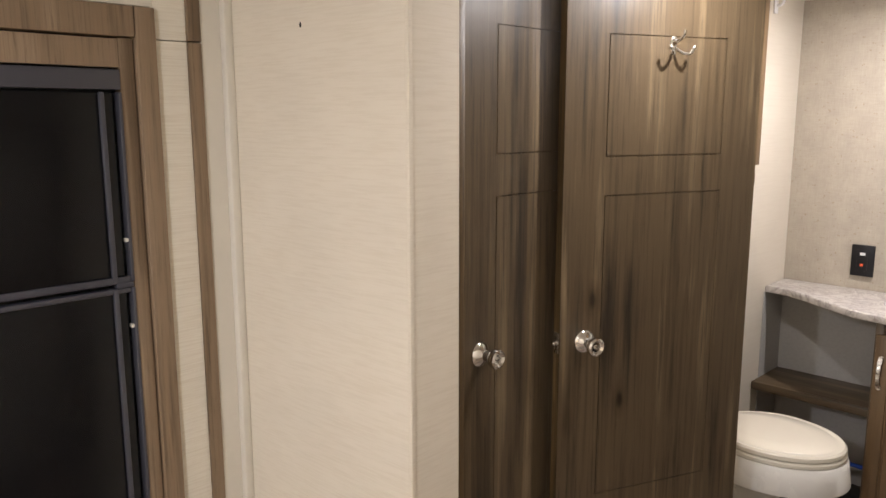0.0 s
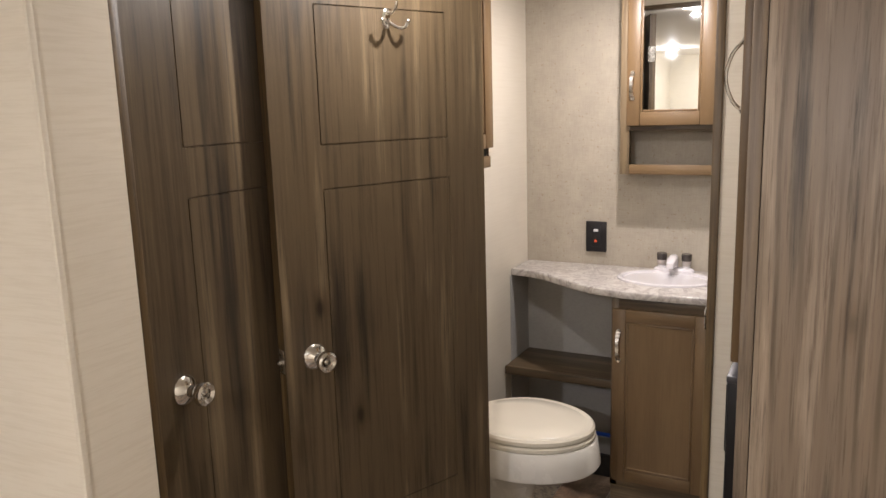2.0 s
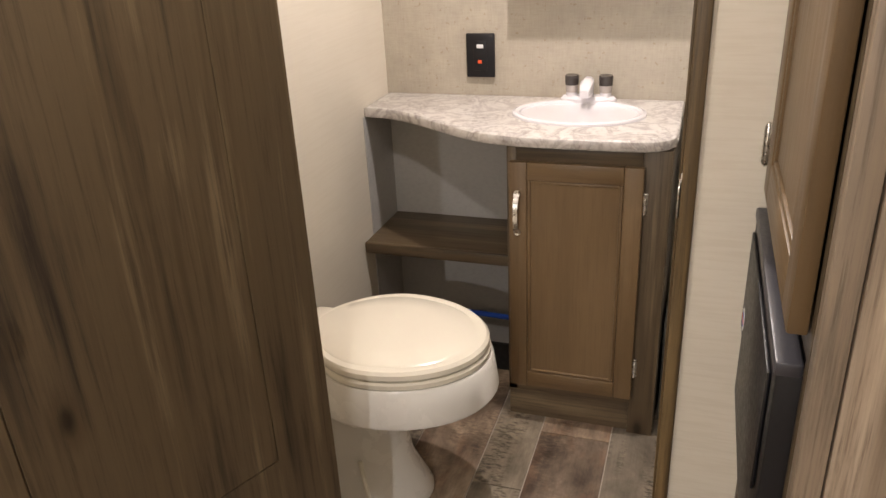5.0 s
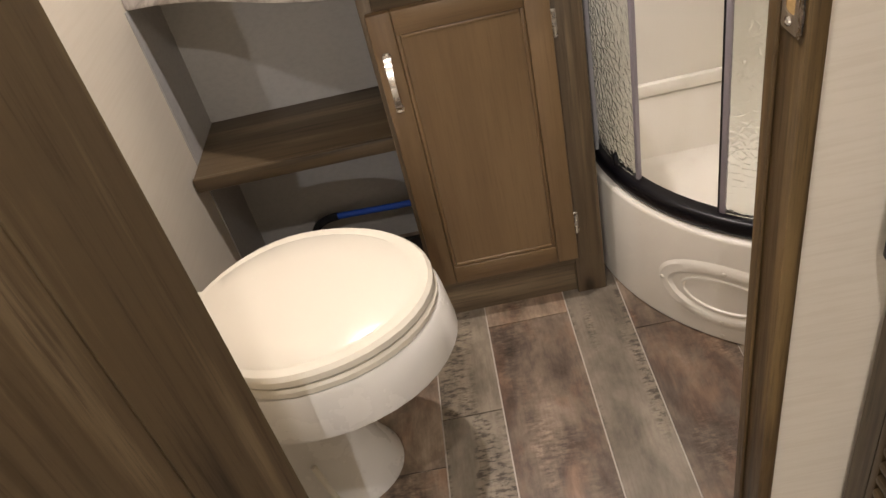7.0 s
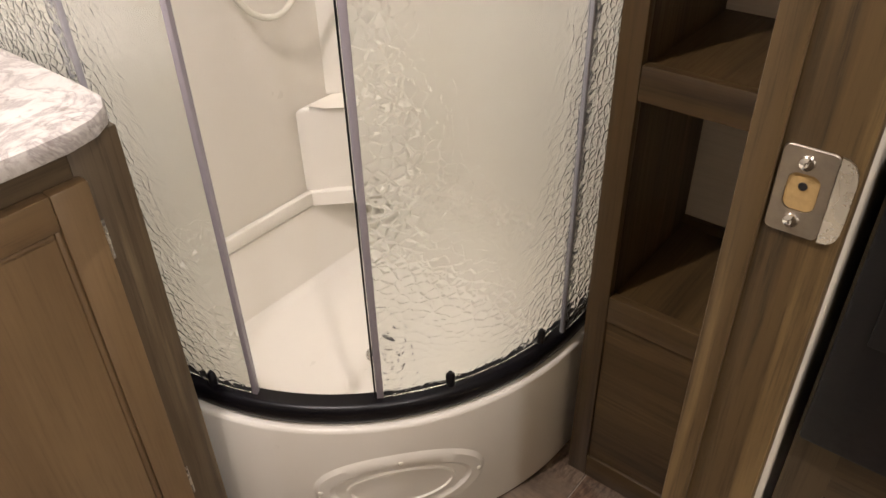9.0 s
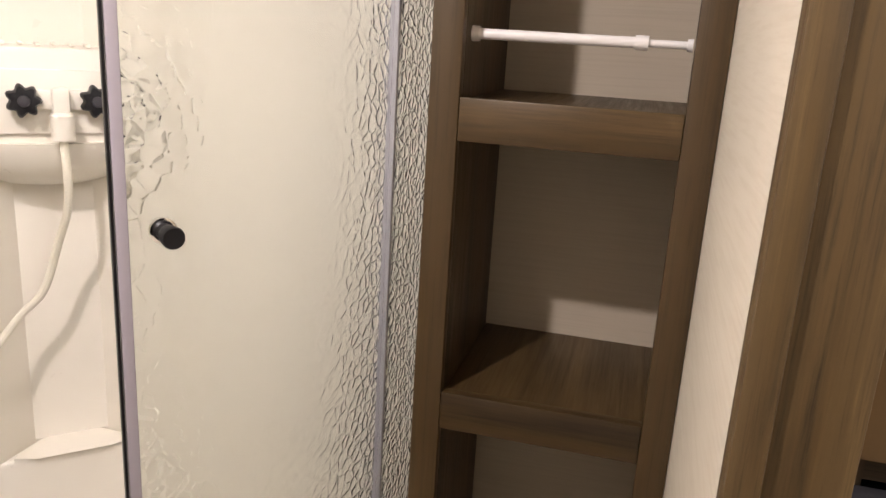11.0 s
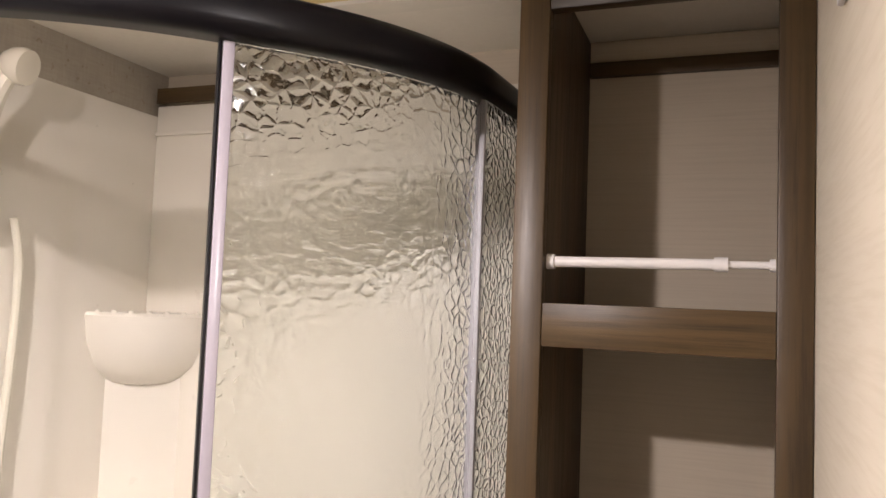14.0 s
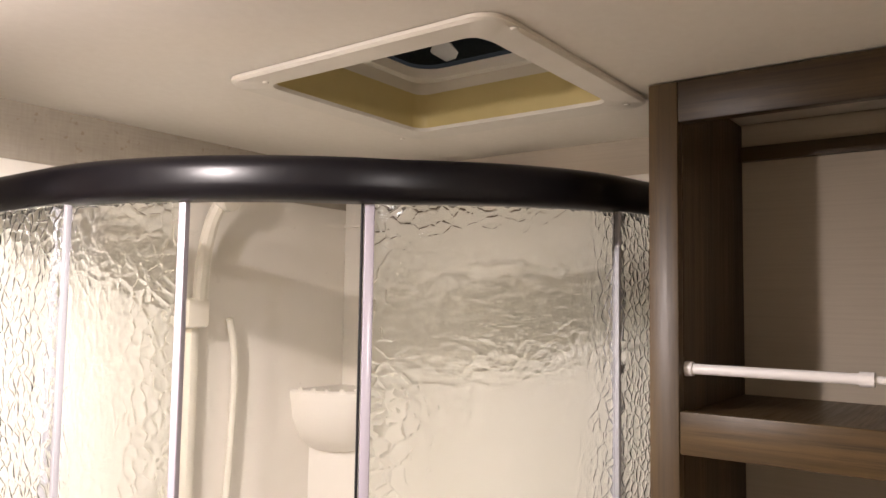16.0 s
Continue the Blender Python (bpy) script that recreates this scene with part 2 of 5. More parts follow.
def plank_mat(pale):
    """Distressed vinyl plank, each its own tone: broad ones clouded with rust and wear, narrow ones pale with a scraped spine."""
    m, N, L, b = shader("scraped_vinyl_plank" if pale else "clouded_vinyl_plank", (0.1, 0.08, 0.065), 0.36)
    grain = noise_tex(N, L, coords(N, L, (1, 0.07, 1)), 150.0, 5.0, 0.65)
    cloud = noise_tex(N, L, coords(N, L, (1, 0.55, 1)), 9.0, 7.0, 0.68, 0.3)
    cross = noise_tex(N, L, coords(N, L, (0.7, 1.9, 1)), 62.0, 5.0, 0.72)
    if pale:
        col = ramp(N, L, cloud, [(0.34, (0.125, 0.103, 0.076)), (0.50, (0.232, 0.196, 0.147)), (0.66, (0.335, 0.287, 0.219))])
        where = ramp(N, L, noise_tex(N, L, coords(N, L, (1, 0.10, 1)), 17.0, 2.0), [(0.45, (0, 0, 0)), (0.55, (1, 1, 1))])
        worn = ramp(N, L, cross, [(0.42, (0.34, 0.31, 0.28)), (0.50, (1, 1, 1)), (0.62, (1.2, 1.18, 1.12))])
    else:
        col = ramp(N, L, cloud, [(0.33, (0.062, 0.047, 0.036)), (0.45, (0.150, 0.112, 0.082)), (0.55, (0.235, 0.180, 0.132)), (0.68, (0.37, 0.295, 0.22))])
        rust = ramp(N, L, noise_tex(N, L, coords(N, L, (1, 0.5, 1)), 12.0, 4.0, 0.6), [(0.50, (1, 1, 1)), (0.64, (1.10, 0.86, 0.74))])
        col = mix(N, L, 0.7, col, rust, "MULTIPLY")
        where = ramp(N, L, noise_tex(N, L, coords(N, L, (1, 0.5, 1)), 8.0, 3.0), [(0.46, (0, 0, 0)), (0.60, (0.9, 0.9, 0.9))])
        worn = ramp(N, L, cross, [(0.40, (0.55, 0.50, 0.46)), (0.52, (1, 1, 1)), (0.62, (1.45, 1.42, 1.36))])
    col = mix(N, L, where, col, mix(N, L, 1.0, col, worn, "MULTIPLY"))
    col = mix(N, L, 0.45, col, ramp(N, L, grain, [(0.3, (0.62, 0.60, 0.58)), (0.55, (1, 1, 1))]), "MULTIPLY")
    info = N.new("ShaderNodeObjectInfo")
    tone = ramp(N, L, info.outputs["Random"], [(0.0, (0.78, 0.78, 0.80)), (0.5, (1.0, 0.98, 0.96)), (1.0, (1.3, 1.26, 1.2))])
    L.new(mix(N, L, 1.0, col, tone, "MULTIPLY"), b.inputs["Base Color"])
    bump(N, L, mix(N, L, 0.5, grain, cross), b, 0.2, 0.001)
    return m


def rain_glass(relief):
    m, N, L, b = shader("rain_glass" if relief else "smooth_glass", (0.885, 0.91, 0.89), 0.03)
    b.inputs["Transmission Weight"].default_value = 1.0
    b.inputs["IOR"].default_value = 1.45
    if relief:
        tc = N.new("ShaderNodeTexCoord")
        mp = node(N, L, "ShaderNodeMapping", Vector=tc.outputs["Object"])
        mp.inputs["Scale"].default_value = (0.9, 0.9, 1.0)
        wob = node(N, L, "ShaderNodeTexNoise", Vector=mp.outputs[0], Scale=38.0, Detail=3.0)
        sw = node(N, L, "ShaderNodeVectorMath", i0=wob.outputs["Color"])
        sw.operation = "SCALE"
        sw.inputs["Scale"].default_value = 0.012
        ad = node(N, L, "ShaderNodeVectorMath", i0=mp.outputs[0], i1=sw.outputs[0])
        vo = node(N, L, "ShaderNodeTexVoronoi", Vector=ad.outputs[0], Scale=68.0)
        vo.feature = "DISTANCE_TO_EDGE"
        dome = ramp(N, L, vo.outputs["Distance"], [(0.0, (0, 0, 0)), (0.10, (0.55, 0.55, 0.55)), (0.24, (0.9, 0.9, 0.9)), (0.45, (1, 1, 1))])
        dome.node.color_ramp.interpolation = "B_SPLINE"
        h = mix(N, L, 0.28, dome, noise_tex(N, L, mp.outputs[0], 55.0, 2.0))
        bump(N, L, h, b, 1.0, 0.0014)
    return m


MARBLE, GLASS, CLEARGLASS = marble(), rain_glass(True), rain_glass(False)
PLANK_BROAD, PLANK_NARROW = plank_mat(False), plank_mat(True)
MIRROR = shader("mirror_silver", (0.86, 0.88, 0.88), 0.02, 1.0)[0]
DARKSCREEN = plain("dark_fan_screen", (0.040, 0.055, 0.056), 0.6, 0, 0.3, 0.3, 300)
FANWHITE = plain("fan_blade_plastic", (0.42, 0.43, 0.43), 0.4)
GLOW = bpy.data.materials.new("lamp_diffuser")
GLOW.use_nodes = True
gb = GLOW.node_tree.nodes["Principled BSDF"]
gb.inputs["Emission Color"].default_value, gb.inputs["Emission Strength"].default_value = (*WARM, 1), 6.0

# ---- building helpers ----
ROOTS, PLACES = {}, {}


def thing(name, label, category, at=(0, 0, 0), turn=0.0, local=False, group="", kind=""):
    """A top-level Empty at the base of a thing; local: its parts are given in its own frame, else in the world's."""
    e = new(name)
    e.empty_display_size = 0.05
    m = Matrix.Translation(at) @ Matrix.Rotation(radians(turn), 4, "Z")
    e.matrix_world = m
    PLACES[e.name] = m
    ROOTS[e.name] = m if local else Matrix()
    return tagged(e, label, category, group, kind)


def finish(name, bm, material, centre=True):
    c = Vector((0, 0, 0))
    if centre and bm.verts:
        lo = Vector([min(v.co[i] for v in bm.verts) for i in range(3)])
        hi = Vector([max(v.co[i] for v in bm.verts) for i in range(3)])
        c = (lo + hi) / 2
        bmesh.ops.translate(bm, verts=bm.verts, vec=-c)
    bmesh.ops.recalc_face_normals(bm, faces=bm.faces)
    for f in bm.faces:
        f.smooth = True
    for e in bm.edges:
        e.smooth = not (len(e.link_faces) != 2 or e.calc_face_angle(0) > 0.6)
    me = bpy.data.meshes.new(name)
    bm.to_mesh(me)
    bm.free()
    me.materials.append(material)
    ob = new(name, me)
    ob.location = c
    return ob


def part(name, bm, material, parent, label=""):
    """One mesh under a thing or a part."""
    root = ROOTS[parent.name]
    bm.transform(PLACES[parent.name].inverted() @ root)
    ob = finish(name, bm, material)
    ob.parent = parent
    PLACES[ob.name] = PLACES[parent.name] @ Matrix.Translation(ob.location)
    ROOTS[ob.name] = root
    return tagged(ob, label)


def single(name, bm, material, label, category, group="", kind=""):
    ob = finish(name, bm, material)
    PLACES[ob.name] = Matrix.Translation(ob.location)
    ROOTS[ob.name] = Matrix()
    return tagged(ob, label, category, group, kind)


def box(x0, x1, y0, y1, z0, z1, bevel=0.0, seg=2):
    bm = bmesh.new()
    bmesh.ops.create_cube(bm, size=1)
    sx, sy, sz = abs(x1 - x0), abs(y1 - y0), abs(z1 - z0)
    for v in bm.verts:
        v.co = ((v.co.x) * sx + (x0 + x1) / 2, v.co.y * sy + (y0 + y1) / 2, v.co.z * sz + (z0 + z1) / 2)
    if bevel:
        bmesh.ops.bevel(bm, geom=bm.edges[:], offset=min(bevel, 0.45 * min(sx, sy, sz)), segments=seg, affect="EDGES", profile=0.5)
    return bm


def join(*bms):
    """All into the first."""
    out = bms[0]
    for other in bms[1:]:
        me = bpy.data.meshes.new("tmp")
        other.to_mesh(me)
        other.free()
        out.from_mesh(me)
        bpy.data.meshes.remove(me)
    return out


def prism(points, z0, z1, bevel=0.0, seg=2):
    """An upright prism on a ground outline."""
    bm = bmesh.new()
    low = [bm.verts.new((x, y, z0)) for x, y in points]
    high = [bm.verts.new((x, y, z1)) for x, y in points]
    n = len(points)
    bm.faces.new(low[::-1])
    top = bm.faces.new(high)
    for i in range(n):
        bm.faces.new((low[i], low[(i + 1) % n], high[(i + 1) % n], high[i]))
    if bevel:
        bmesh.ops.bevel(bm, geom=top.edges[:], offset=bevel, segments=seg, affect="EDGES", profile=0.5)
    return bm


def lathe(profile, centre=(0, 0, 0), axis=(0, 0, 1), seg=24, squash=(1, 1)):
    """A turned solid: profile of (radius, height) along axis from centre."""
    bm = bmesh.new()
    rings = []
    for r, h in profile:
        if r < 1e-6:
            rings.append([bm.verts.new((0, 0, h))])
        else:
            rings.append([bm.verts.new((squash[0] * r * math.cos(a), squash[1] * r * math.sin(a), h)) for a in (2 * math.pi * k / seg for k in range(seg))])
    for a, b in zip(rings, rings[1:]):
        if len(a) == 1 and len(b) == 1:
            continue
        for k in range(seg):
            q = [a[k % len(a)], a[(k + 1) % len(a)], b[(k + 1) % len(b)], b[k % len(b)]]
            q = list(dict.fromkeys(q))
            if len(q) > 2:
                bm.faces.new(q)
    for ring in (rings[0], rings[-1]):
        if len(ring) > 2:
            bm.faces.new(ring)
    turn = Vector(axis).to_track_quat("Z", "Y").to_matrix().to_4x4()
    bm.transform(Matrix.Translation(centre) @ turn)
    return bm


def tube(points, radius, seg=10, smooth=6):
    """A round bar along a smoothed line of points."""
    pts = [Vector(p) for p in points]
    if smooth > 1 and len(pts) > 2:
        fine = []
        for i in range(len(pts) - 1):
            p0, p1, p2, p3 = pts[max(i - 1, 0)], pts[i], pts[i + 1], pts[min(i + 2, len(pts) - 1)]
            for k in range(smooth):
                t = k / smooth
                fine.append(0.5 * (2 * p1 + (p2 - p0) * t + (2 * p0 - 5 * p1 + 4 * p2 - p3) * t * t + (3 * p1 - p0 - 3 * p2 + p3) * t ** 3))
        pts = fine + [pts[-1]]
    bm = bmesh.new()
    rings, up = [], None
    for i, p in enumerate(pts):
        d = (pts[min(i + 1, len(pts) - 1)] - pts[max(i - 1, 0)]).normalized()
        side = d.cross(up if up is not None else (Vector((0, 0, 1)) if abs(d.z) < 0.9 else Vector((1, 0, 0))))
        side.normalize()
        up = side.cross(d).normalized()
        rings.append([bm.verts.new(p + radius * (math.cos(a) * side + math.sin(a) * up)) for a in (2 * math.pi * k / seg for k in range(seg))])
    for a, b in zip(rings, rings[1:]):
        for k in range(seg):
            bm.faces.new((a[k], a[(k + 1) % seg], b[(k + 1) % seg], b[k]))
    bm.faces.new(rings[0])
    bm.faces.new(rings[-1])
    return bm


def loft(rings, cap=True):
    """A skin over closed rings of the same number of points."""
    bm = bmesh.new()
    vs = [[bm.verts.new(p) for p in r] for r in rings]
    n = len(vs[0])
    for a, b in zip(vs, vs[1:]):
        for k in range(n):
            bm.faces.new((a[k], a[(k + 1) % n], b[(k + 1) % n], b[k]))
    if cap:
        bm.faces.new(vs[0])
        bm.faces.new(vs[-1])
    return bm


def grooved_slab(w, h, t, rects, gw=0.004, depth=0.003, front=1):
    """A leaf w wide and h high whose front face (at y = 0) is scored with the outlines of rects (u0, u1, z0, z1)."""
    us, zs = {0, w}, {0, h}
    for u0, u1, z0, z1 in rects:
        us |= {u0, u0 + gw, u1 - gw, u1}
        zs |= {z0, z0 + gw, z1 - gw, z1}
    us, zs = sorted(us), sorted(zs)

    def cut(u, z):
        return any(u0 < u < u1 and z0 < z < z1 and not (u0 + gw < u < u1 - gw and z0 + gw < z < z1 - gw) for u0, u1, z0, z1 in rects)

    bm = bmesh.new()
    lev = [[depth if cut((a + b) / 2, (c + d) / 2) else 0.0 for c, d in zip(zs, zs[1:])] for a, b in zip(us, us[1:])]
    f = -front

    def quad(*ps):
        bm.faces.new([bm.verts.new(p) for p in ps])

    for i, (a, b) in enumerate(zip(us, us[1:])):
        for j, (c, d) in enumerate(zip(zs, zs[1:])):
            y = f * lev[i][j]
            quad((a, y, c), (b, y, c), (b, y, d), (a, y, d))
            if i + 1 < len(lev) and lev[i + 1][j] != lev[i][j]:
                y2 = f * lev[i + 1][j]
                quad((b, y, c), (b, y2, c), (b, y2, d), (b, y, d))
            if j + 1 < len(lev[i]) and lev[i][j + 1] != lev[i][j]:
                y2 = f * lev[i][j + 1]
                quad((a, y, d), (b, y, d), (b, y2, d), (a, y2, d))
    back = f * t
    quad((0, back, 0), (w, back, 0), (w, back, h), (0, back, h))
    quad((0, 0, 0), (0, back, 0), (0, back, h), (0, 0, h))
    quad((w, 0, 0), (w, back, 0), (w, back, h), (w, 0, h))
    quad((0, 0, 0), (w, 0, 0), (w, back, 0), (0, back, 0))
    quad((0, 0, h), (w, 0, h), (w, back, h), (0, back, h))
    bmesh.ops.remove_doubles(bm, verts=bm.verts, dist=1e-5)
    return bm


def frame_panel(axis, face, a0, a1, z0, z1, width, thick, name, parent, mats, panel_mat, inner=0.006):
    """A frame-and-panel door facing along -axis ('x' or 'y') with its front at face: two stiles, two rails, one sunk panel."""
    def bx(u0, u1, w0, w1, f0, f1, bev):
        return box(u0, u1, f0, f1, w0, w1, bev) if axis == "y" else box(f0, f1, u0, u1, w0, w1, bev)

    f1 = face + thick
    ob = part(name, bx(a0 + width - 0.004, a1 - width + 0.004, z0 + width - 0.004, z1 - width + 0.004, face + inner, f1 - 0.002, 0), panel_mat, parent)
    h = mats["Y"] if axis == "x" else mats["X"]
    part("stile", bx(a0, a0 + width, z0, z1, face, f1, 0.003), mats["Z"], ob)
    part("stile", bx(a1 - width, a1, z0, z1, face, f1, 0.003), mats["Z"], ob)
    part("rail", bx(a0 + width, a1 - width, z0, z0 + width, face, f1, 0.003), h, ob)
    part("rail", bx(a0 + width, a1 - width, z1 - width, z1, face, f1, 0.003), h, ob)
    # the moulded bead round the sunk panel
    bead = join(
        bx(a0 + width, a0 + width + 0.009, z0 + width, z1 - width, face + 0.002, f1 - 0.003, 0.0035),
        bx(a1 - width - 0.009, a1 - width, z0 + width, z1 - width, face + 0.002, f1 - 0.003, 0.0035),
        bx(a0 + width + 0.009, a1 - width - 0.009, z0 + width, z0 + width + 0.009, face + 0.002, f1 - 0.003, 0.0035),
        bx(a0 + width + 0.009, a1 - width - 0.009, z1 - width - 0.009, z1 - width, face + 0.002, f1 - 0.003, 0.0035),
    )
    part("bead", bead, mats["Z"], ob)
    return ob


def bow_pull(parent, x, y, z0, z1, out=(0, -1, 0), name="handle"):
    """A bowed bar pull with two flat feet."""
    o = Vector(out)
    side = o.cross(Vector((0, 0, 1)))
    rings = []
    n = 16
    for k in range(n + 1):
        t = k / n
        z = z0 + (z1 - z0) * t
        d = 0.004 + 0.022 * math.sin(math.pi * t) ** 0.6
        w = 0.0075 - 0.002 * math.sin(math.pi * t)
        c = Vector((x, y, z)) + o * d
        th = 0.0035
        rings.append([c + side * w + o * th, c - side * w + o * th, c - side * w - o * th, c + side * w - o * th])
    bm = loft(rings)
    feet = []
    for z in (z0, z1):
        c = Vector((x, y, z))
        feet.append(lathe([(0.0, 0.0), (0.009, 0.0), (0.009, 0.004), (0.007, 0.006), (0.0, 0.006)], c, out, 12))
    return part(name, join(bm, *feet), NICKEL, parent, "brushed nickel bow handle")


def round_knob(parent, x, y, z, out, mat=CHROME):
    """A privacy knob: rose, neck and hollowed grip with a button."""
    ob = part("door_knob", lathe([(0.0, 0.0), (0.031, 0.0), (0.031, 0.003), (0.026, 0.010), (0.016, 0.014), (0.012, 0.018), (0.011, 0.030),
                                  (0.015, 0.036), (0.022, 0.044), (0.025, 0.052), (0.0235, 0.060), (0.019, 0.063), (0.013, 0.058), (0.0, 0.057)],
                                 (x, y, z), out, 28), mat, parent, "polished chrome round knob")
    o = Vector(out)
    part("button", lathe([(0.0, 0.0), (0.006, 0.0), (0.006, 0.005), (0.0, 0.006)], Vector((x, y, z)) + o * 0.056, out, 12), NICKEL, ob)
    return ob


def screw(parent, at, out, r=0.004, mat=None, name="screw"):
    part(name, lathe([(0.0, 0.0), (r, 0.0), (r * 0.85, r * 0.4), (r * 0.3, r * 0.55), (0.0, r * 0.3)], at, out, 10), mat or NICKEL, parent)


# ---- structure ----
def structure(name, bm, material, label, category):
    return single(name, bm, material, label, category, kind="structure")


HOOK_Y, HOOK_Z = -0.289, 1.957
BACK_Y, FRONT_IN, FRONT_OUT = 0.0, -1.108, -1.157
HALL_LEFT, HALL_RIGHT, HALL_END = -0.56, 1.72, -6.4
JAMB_L, JAMB_R, HEAD_Z = 0.285, 0.914, 1.955
floor = structure("floor", box(-0.7, 1.85, HALL_END - 0.1, 0.1, -0.06, -0.004), GROUT, "floor with pale joints between planks", "floor")
structure("wall_vanity", box(-0.05, 1.72, 0.0, 0.05, 0, CEIL), TAUPE, "mottled taupe papered wall behind the vanity", "wall")
structure("wall_bath_left", box(-0.05, 0.0, FRONT_IN, 0.0, 0, CEIL), BATHPAPER, "cream papered wall beside the toilet", "wall")
structure("wall_bath_right", box(1.670, 1.72, FRONT_IN, 0.0, 0, CEIL), UNITPAPER, "tan papered wall behind the shelves", "wall")
wf = join(box(-0.05, JAMB_L - 0.02, FRONT_OUT, FRONT_IN, 0, CEIL), box(JAMB_R + 0.02, 1.718, FRONT_OUT, FRONT_IN, 0, CEIL),
          box(JAMB_L - 0.02, JAMB_R + 0.02, FRONT_OUT, FRONT_IN, HEAD_Z + 0.02, CEIL))
structure("wall_doorway", wf, HALLPAPER, "cream papered wall with the bathroom doorway", "wall")
structure("wall_hall_left", join(box(0.02, 0.085, -1.40, FRONT_OUT, 0, CEIL), box(0.02, 0.085, -2.11, -1.40, 2.0, CEIL)), HALLPAPER, "cream papered hall wall beside the closed door", "wall")
structure("wall_corner", prism([(HALL_LEFT, -2.322), (0.094, -2.280), (0.094, -2.136), (HALL_LEFT, -2.136)], 0, CEIL), HALLPAPER, "cream grasscloth papered projecting wall corner", "wall")
structure("wall_hall_right", box(HALL_RIGHT, HALL_RIGHT + 0.05, HALL_END, FRONT_OUT, 0, CEIL), HALLPAPER, "cream papered side wall of the living area", "wall")
structure("wall_living_end", box(-0.7, 1.85, HALL_END - 0.05, HALL_END, 0, CEIL), HALLPAPER, "cream papered end wall of the living area", "wall")
structure("wall_living_left", box(-0.66, -0.61, HALL_END, -3.22, 0, CEIL), HALLPAPER, "cream papered wall beside the refrigerator", "wall")
structure("wall_behind_fridge", box(-1.25, -1.2, -3.3, -2.2, 0, CEIL), HALLPAPER, "plain wall behind the refrigerator", "wall")

# ceiling with the roof vent's hole
VX0, VX1, VY0, VY1 = 1.094, 1.412, -0.716, -0.384
cl = join(box(-1.25, VX0, HALL_END - 0.05, 0.05, CEIL, CEIL + 0.04), box(VX1, 1.85, HALL_END - 0.05, 0.05, CEIL, CEIL + 0.04),
          box(VX0, VX1, HALL_END - 0.05, VY0, CEIL, CEIL + 0.04), box(VX0, VX1, VY1, 0.05, CEIL, CEIL + 0.04))
structure("ceiling", cl, CEILING, "off-white vinyl ceiling", "ceiling")

# hall corner details
structure("trim_corner_bead", box(-0.525, -0.50, -2.342, -2.318, 0, CEIL, 0.004), WHITEPAINT, "pale corner bead trim", "trim")
structure("trim_wall_edge", box(0.088, 0.0985, -2.286, -2.274, 0, CEIL, 0.003), HALLPAPER, "papered wall edge trim", "trim")

# doorway jamb
jamb = thing("door_frame", "dark oak bathroom door frame", "door frame", (JAMB_R, -1.13, 0), kind="structure")
part("jamb_post", box(JAMB_R, JAMB_R + 0.02, -1.163, -1.098, 0, HEAD_Z, 0.002), JAMB, jamb)
part("door_stop", box(JAMB_R - 0.005, JAMB_R, -1.117, -1.0975, 0, HEAD_Z - 0.011, 0.002), JAMB, jamb)
part("jamb_post", box(JAMB_L - 0.02, JAMB_L, -1.163, -1.098, 0, HEAD_Z, 0.002), JAMB, jamb)
part("head_jamb", box(JAMB_L - 0.02, JAMB_R + 0.02, -1.163, -1.098, HEAD_Z, HEAD_Z + 0.02, 0.002), WOOD["X"], jamb)
# strike plate on the jamb
SX, SY, SZ = JAMB_R, -1.1345, 0.995
strike = thing("strike_plate", "worn metal strike plate screwed to the door jamb", "strike plate", (SX, SY, SZ))


def plate_ring(hy, hz, r, x, n=8):
    """A rounded upright outline on the jamb's face."""
    pts = []
    for cy, cz, q in ((hy - r, hz - r, 0), (-hy + r, hz - r, 90), (-hy + r, -hz + r, 180), (hy - r, -hz + r, 270)):
        pts += [(x, SY + cy + r * math.cos(radians(q + 90 * k / n)), SZ + cz + r * math.sin(radians(q + 90 * k / n))) for k in range(n + 1)]
    return pts


part("plate", loft([plate_ring(0.0095, 0.0125, 0.006, SX - 0.0003), plate_ring(0.0095, 0.0125, 0.006, SX - 0.0021), plate_ring(0.0155, 0.0285, 0.004, SX - 0.0021),
                    plate_ring(0.0160, 0.0290, 0.0045, SX - 0.0014), plate_ring(0.0160, 0.0290, 0.0045, SX - 0.0003)], False), STEELPLATE, strike)
lip_rings = []
for k in range(7):
    q = radians(15 * k)
    d, half = 0.0115 * math.sin(q), 0.0285 * (1 - 0.55 * (k / 6) ** 2.4)
    bend = -0.002 * (d / 0.0115)
    lip_rings.append([(SX - 0.0021 + bend, SY - 0.0161 - d, SZ - half), (SX - 0.0021 + bend, SY - 0.0161 - d, SZ + half), (SX - 0.0004 + bend, SY - 0.0161 - d, SZ + half), (SX - 0.0004 + bend, SY - 0.0161 - d, SZ - half)])
part("lip", loft(lip_rings), NICKEL, strike, "rounded lip of the strike plate")
part("latch_hole", loft([plate_ring(0.0092, 0.0122, 0.006, SX - 0.0012), plate_ring(0.0086, 0.0116, 0.006, SX - 0.0006), plate_ring(0.002, 0.002, 0.001, SX - 0.0004)]), RAWWOOD, strike, "raw wood latch hole")
part("bored_hole", lathe([(0.0, 0), (0.0028, 0), (0.0025, 0.0006), (0, 0.0006)], (SX - 0.0012, SY, SZ + 0.004), (-1, 0, 0), 12), BLACK, strike)
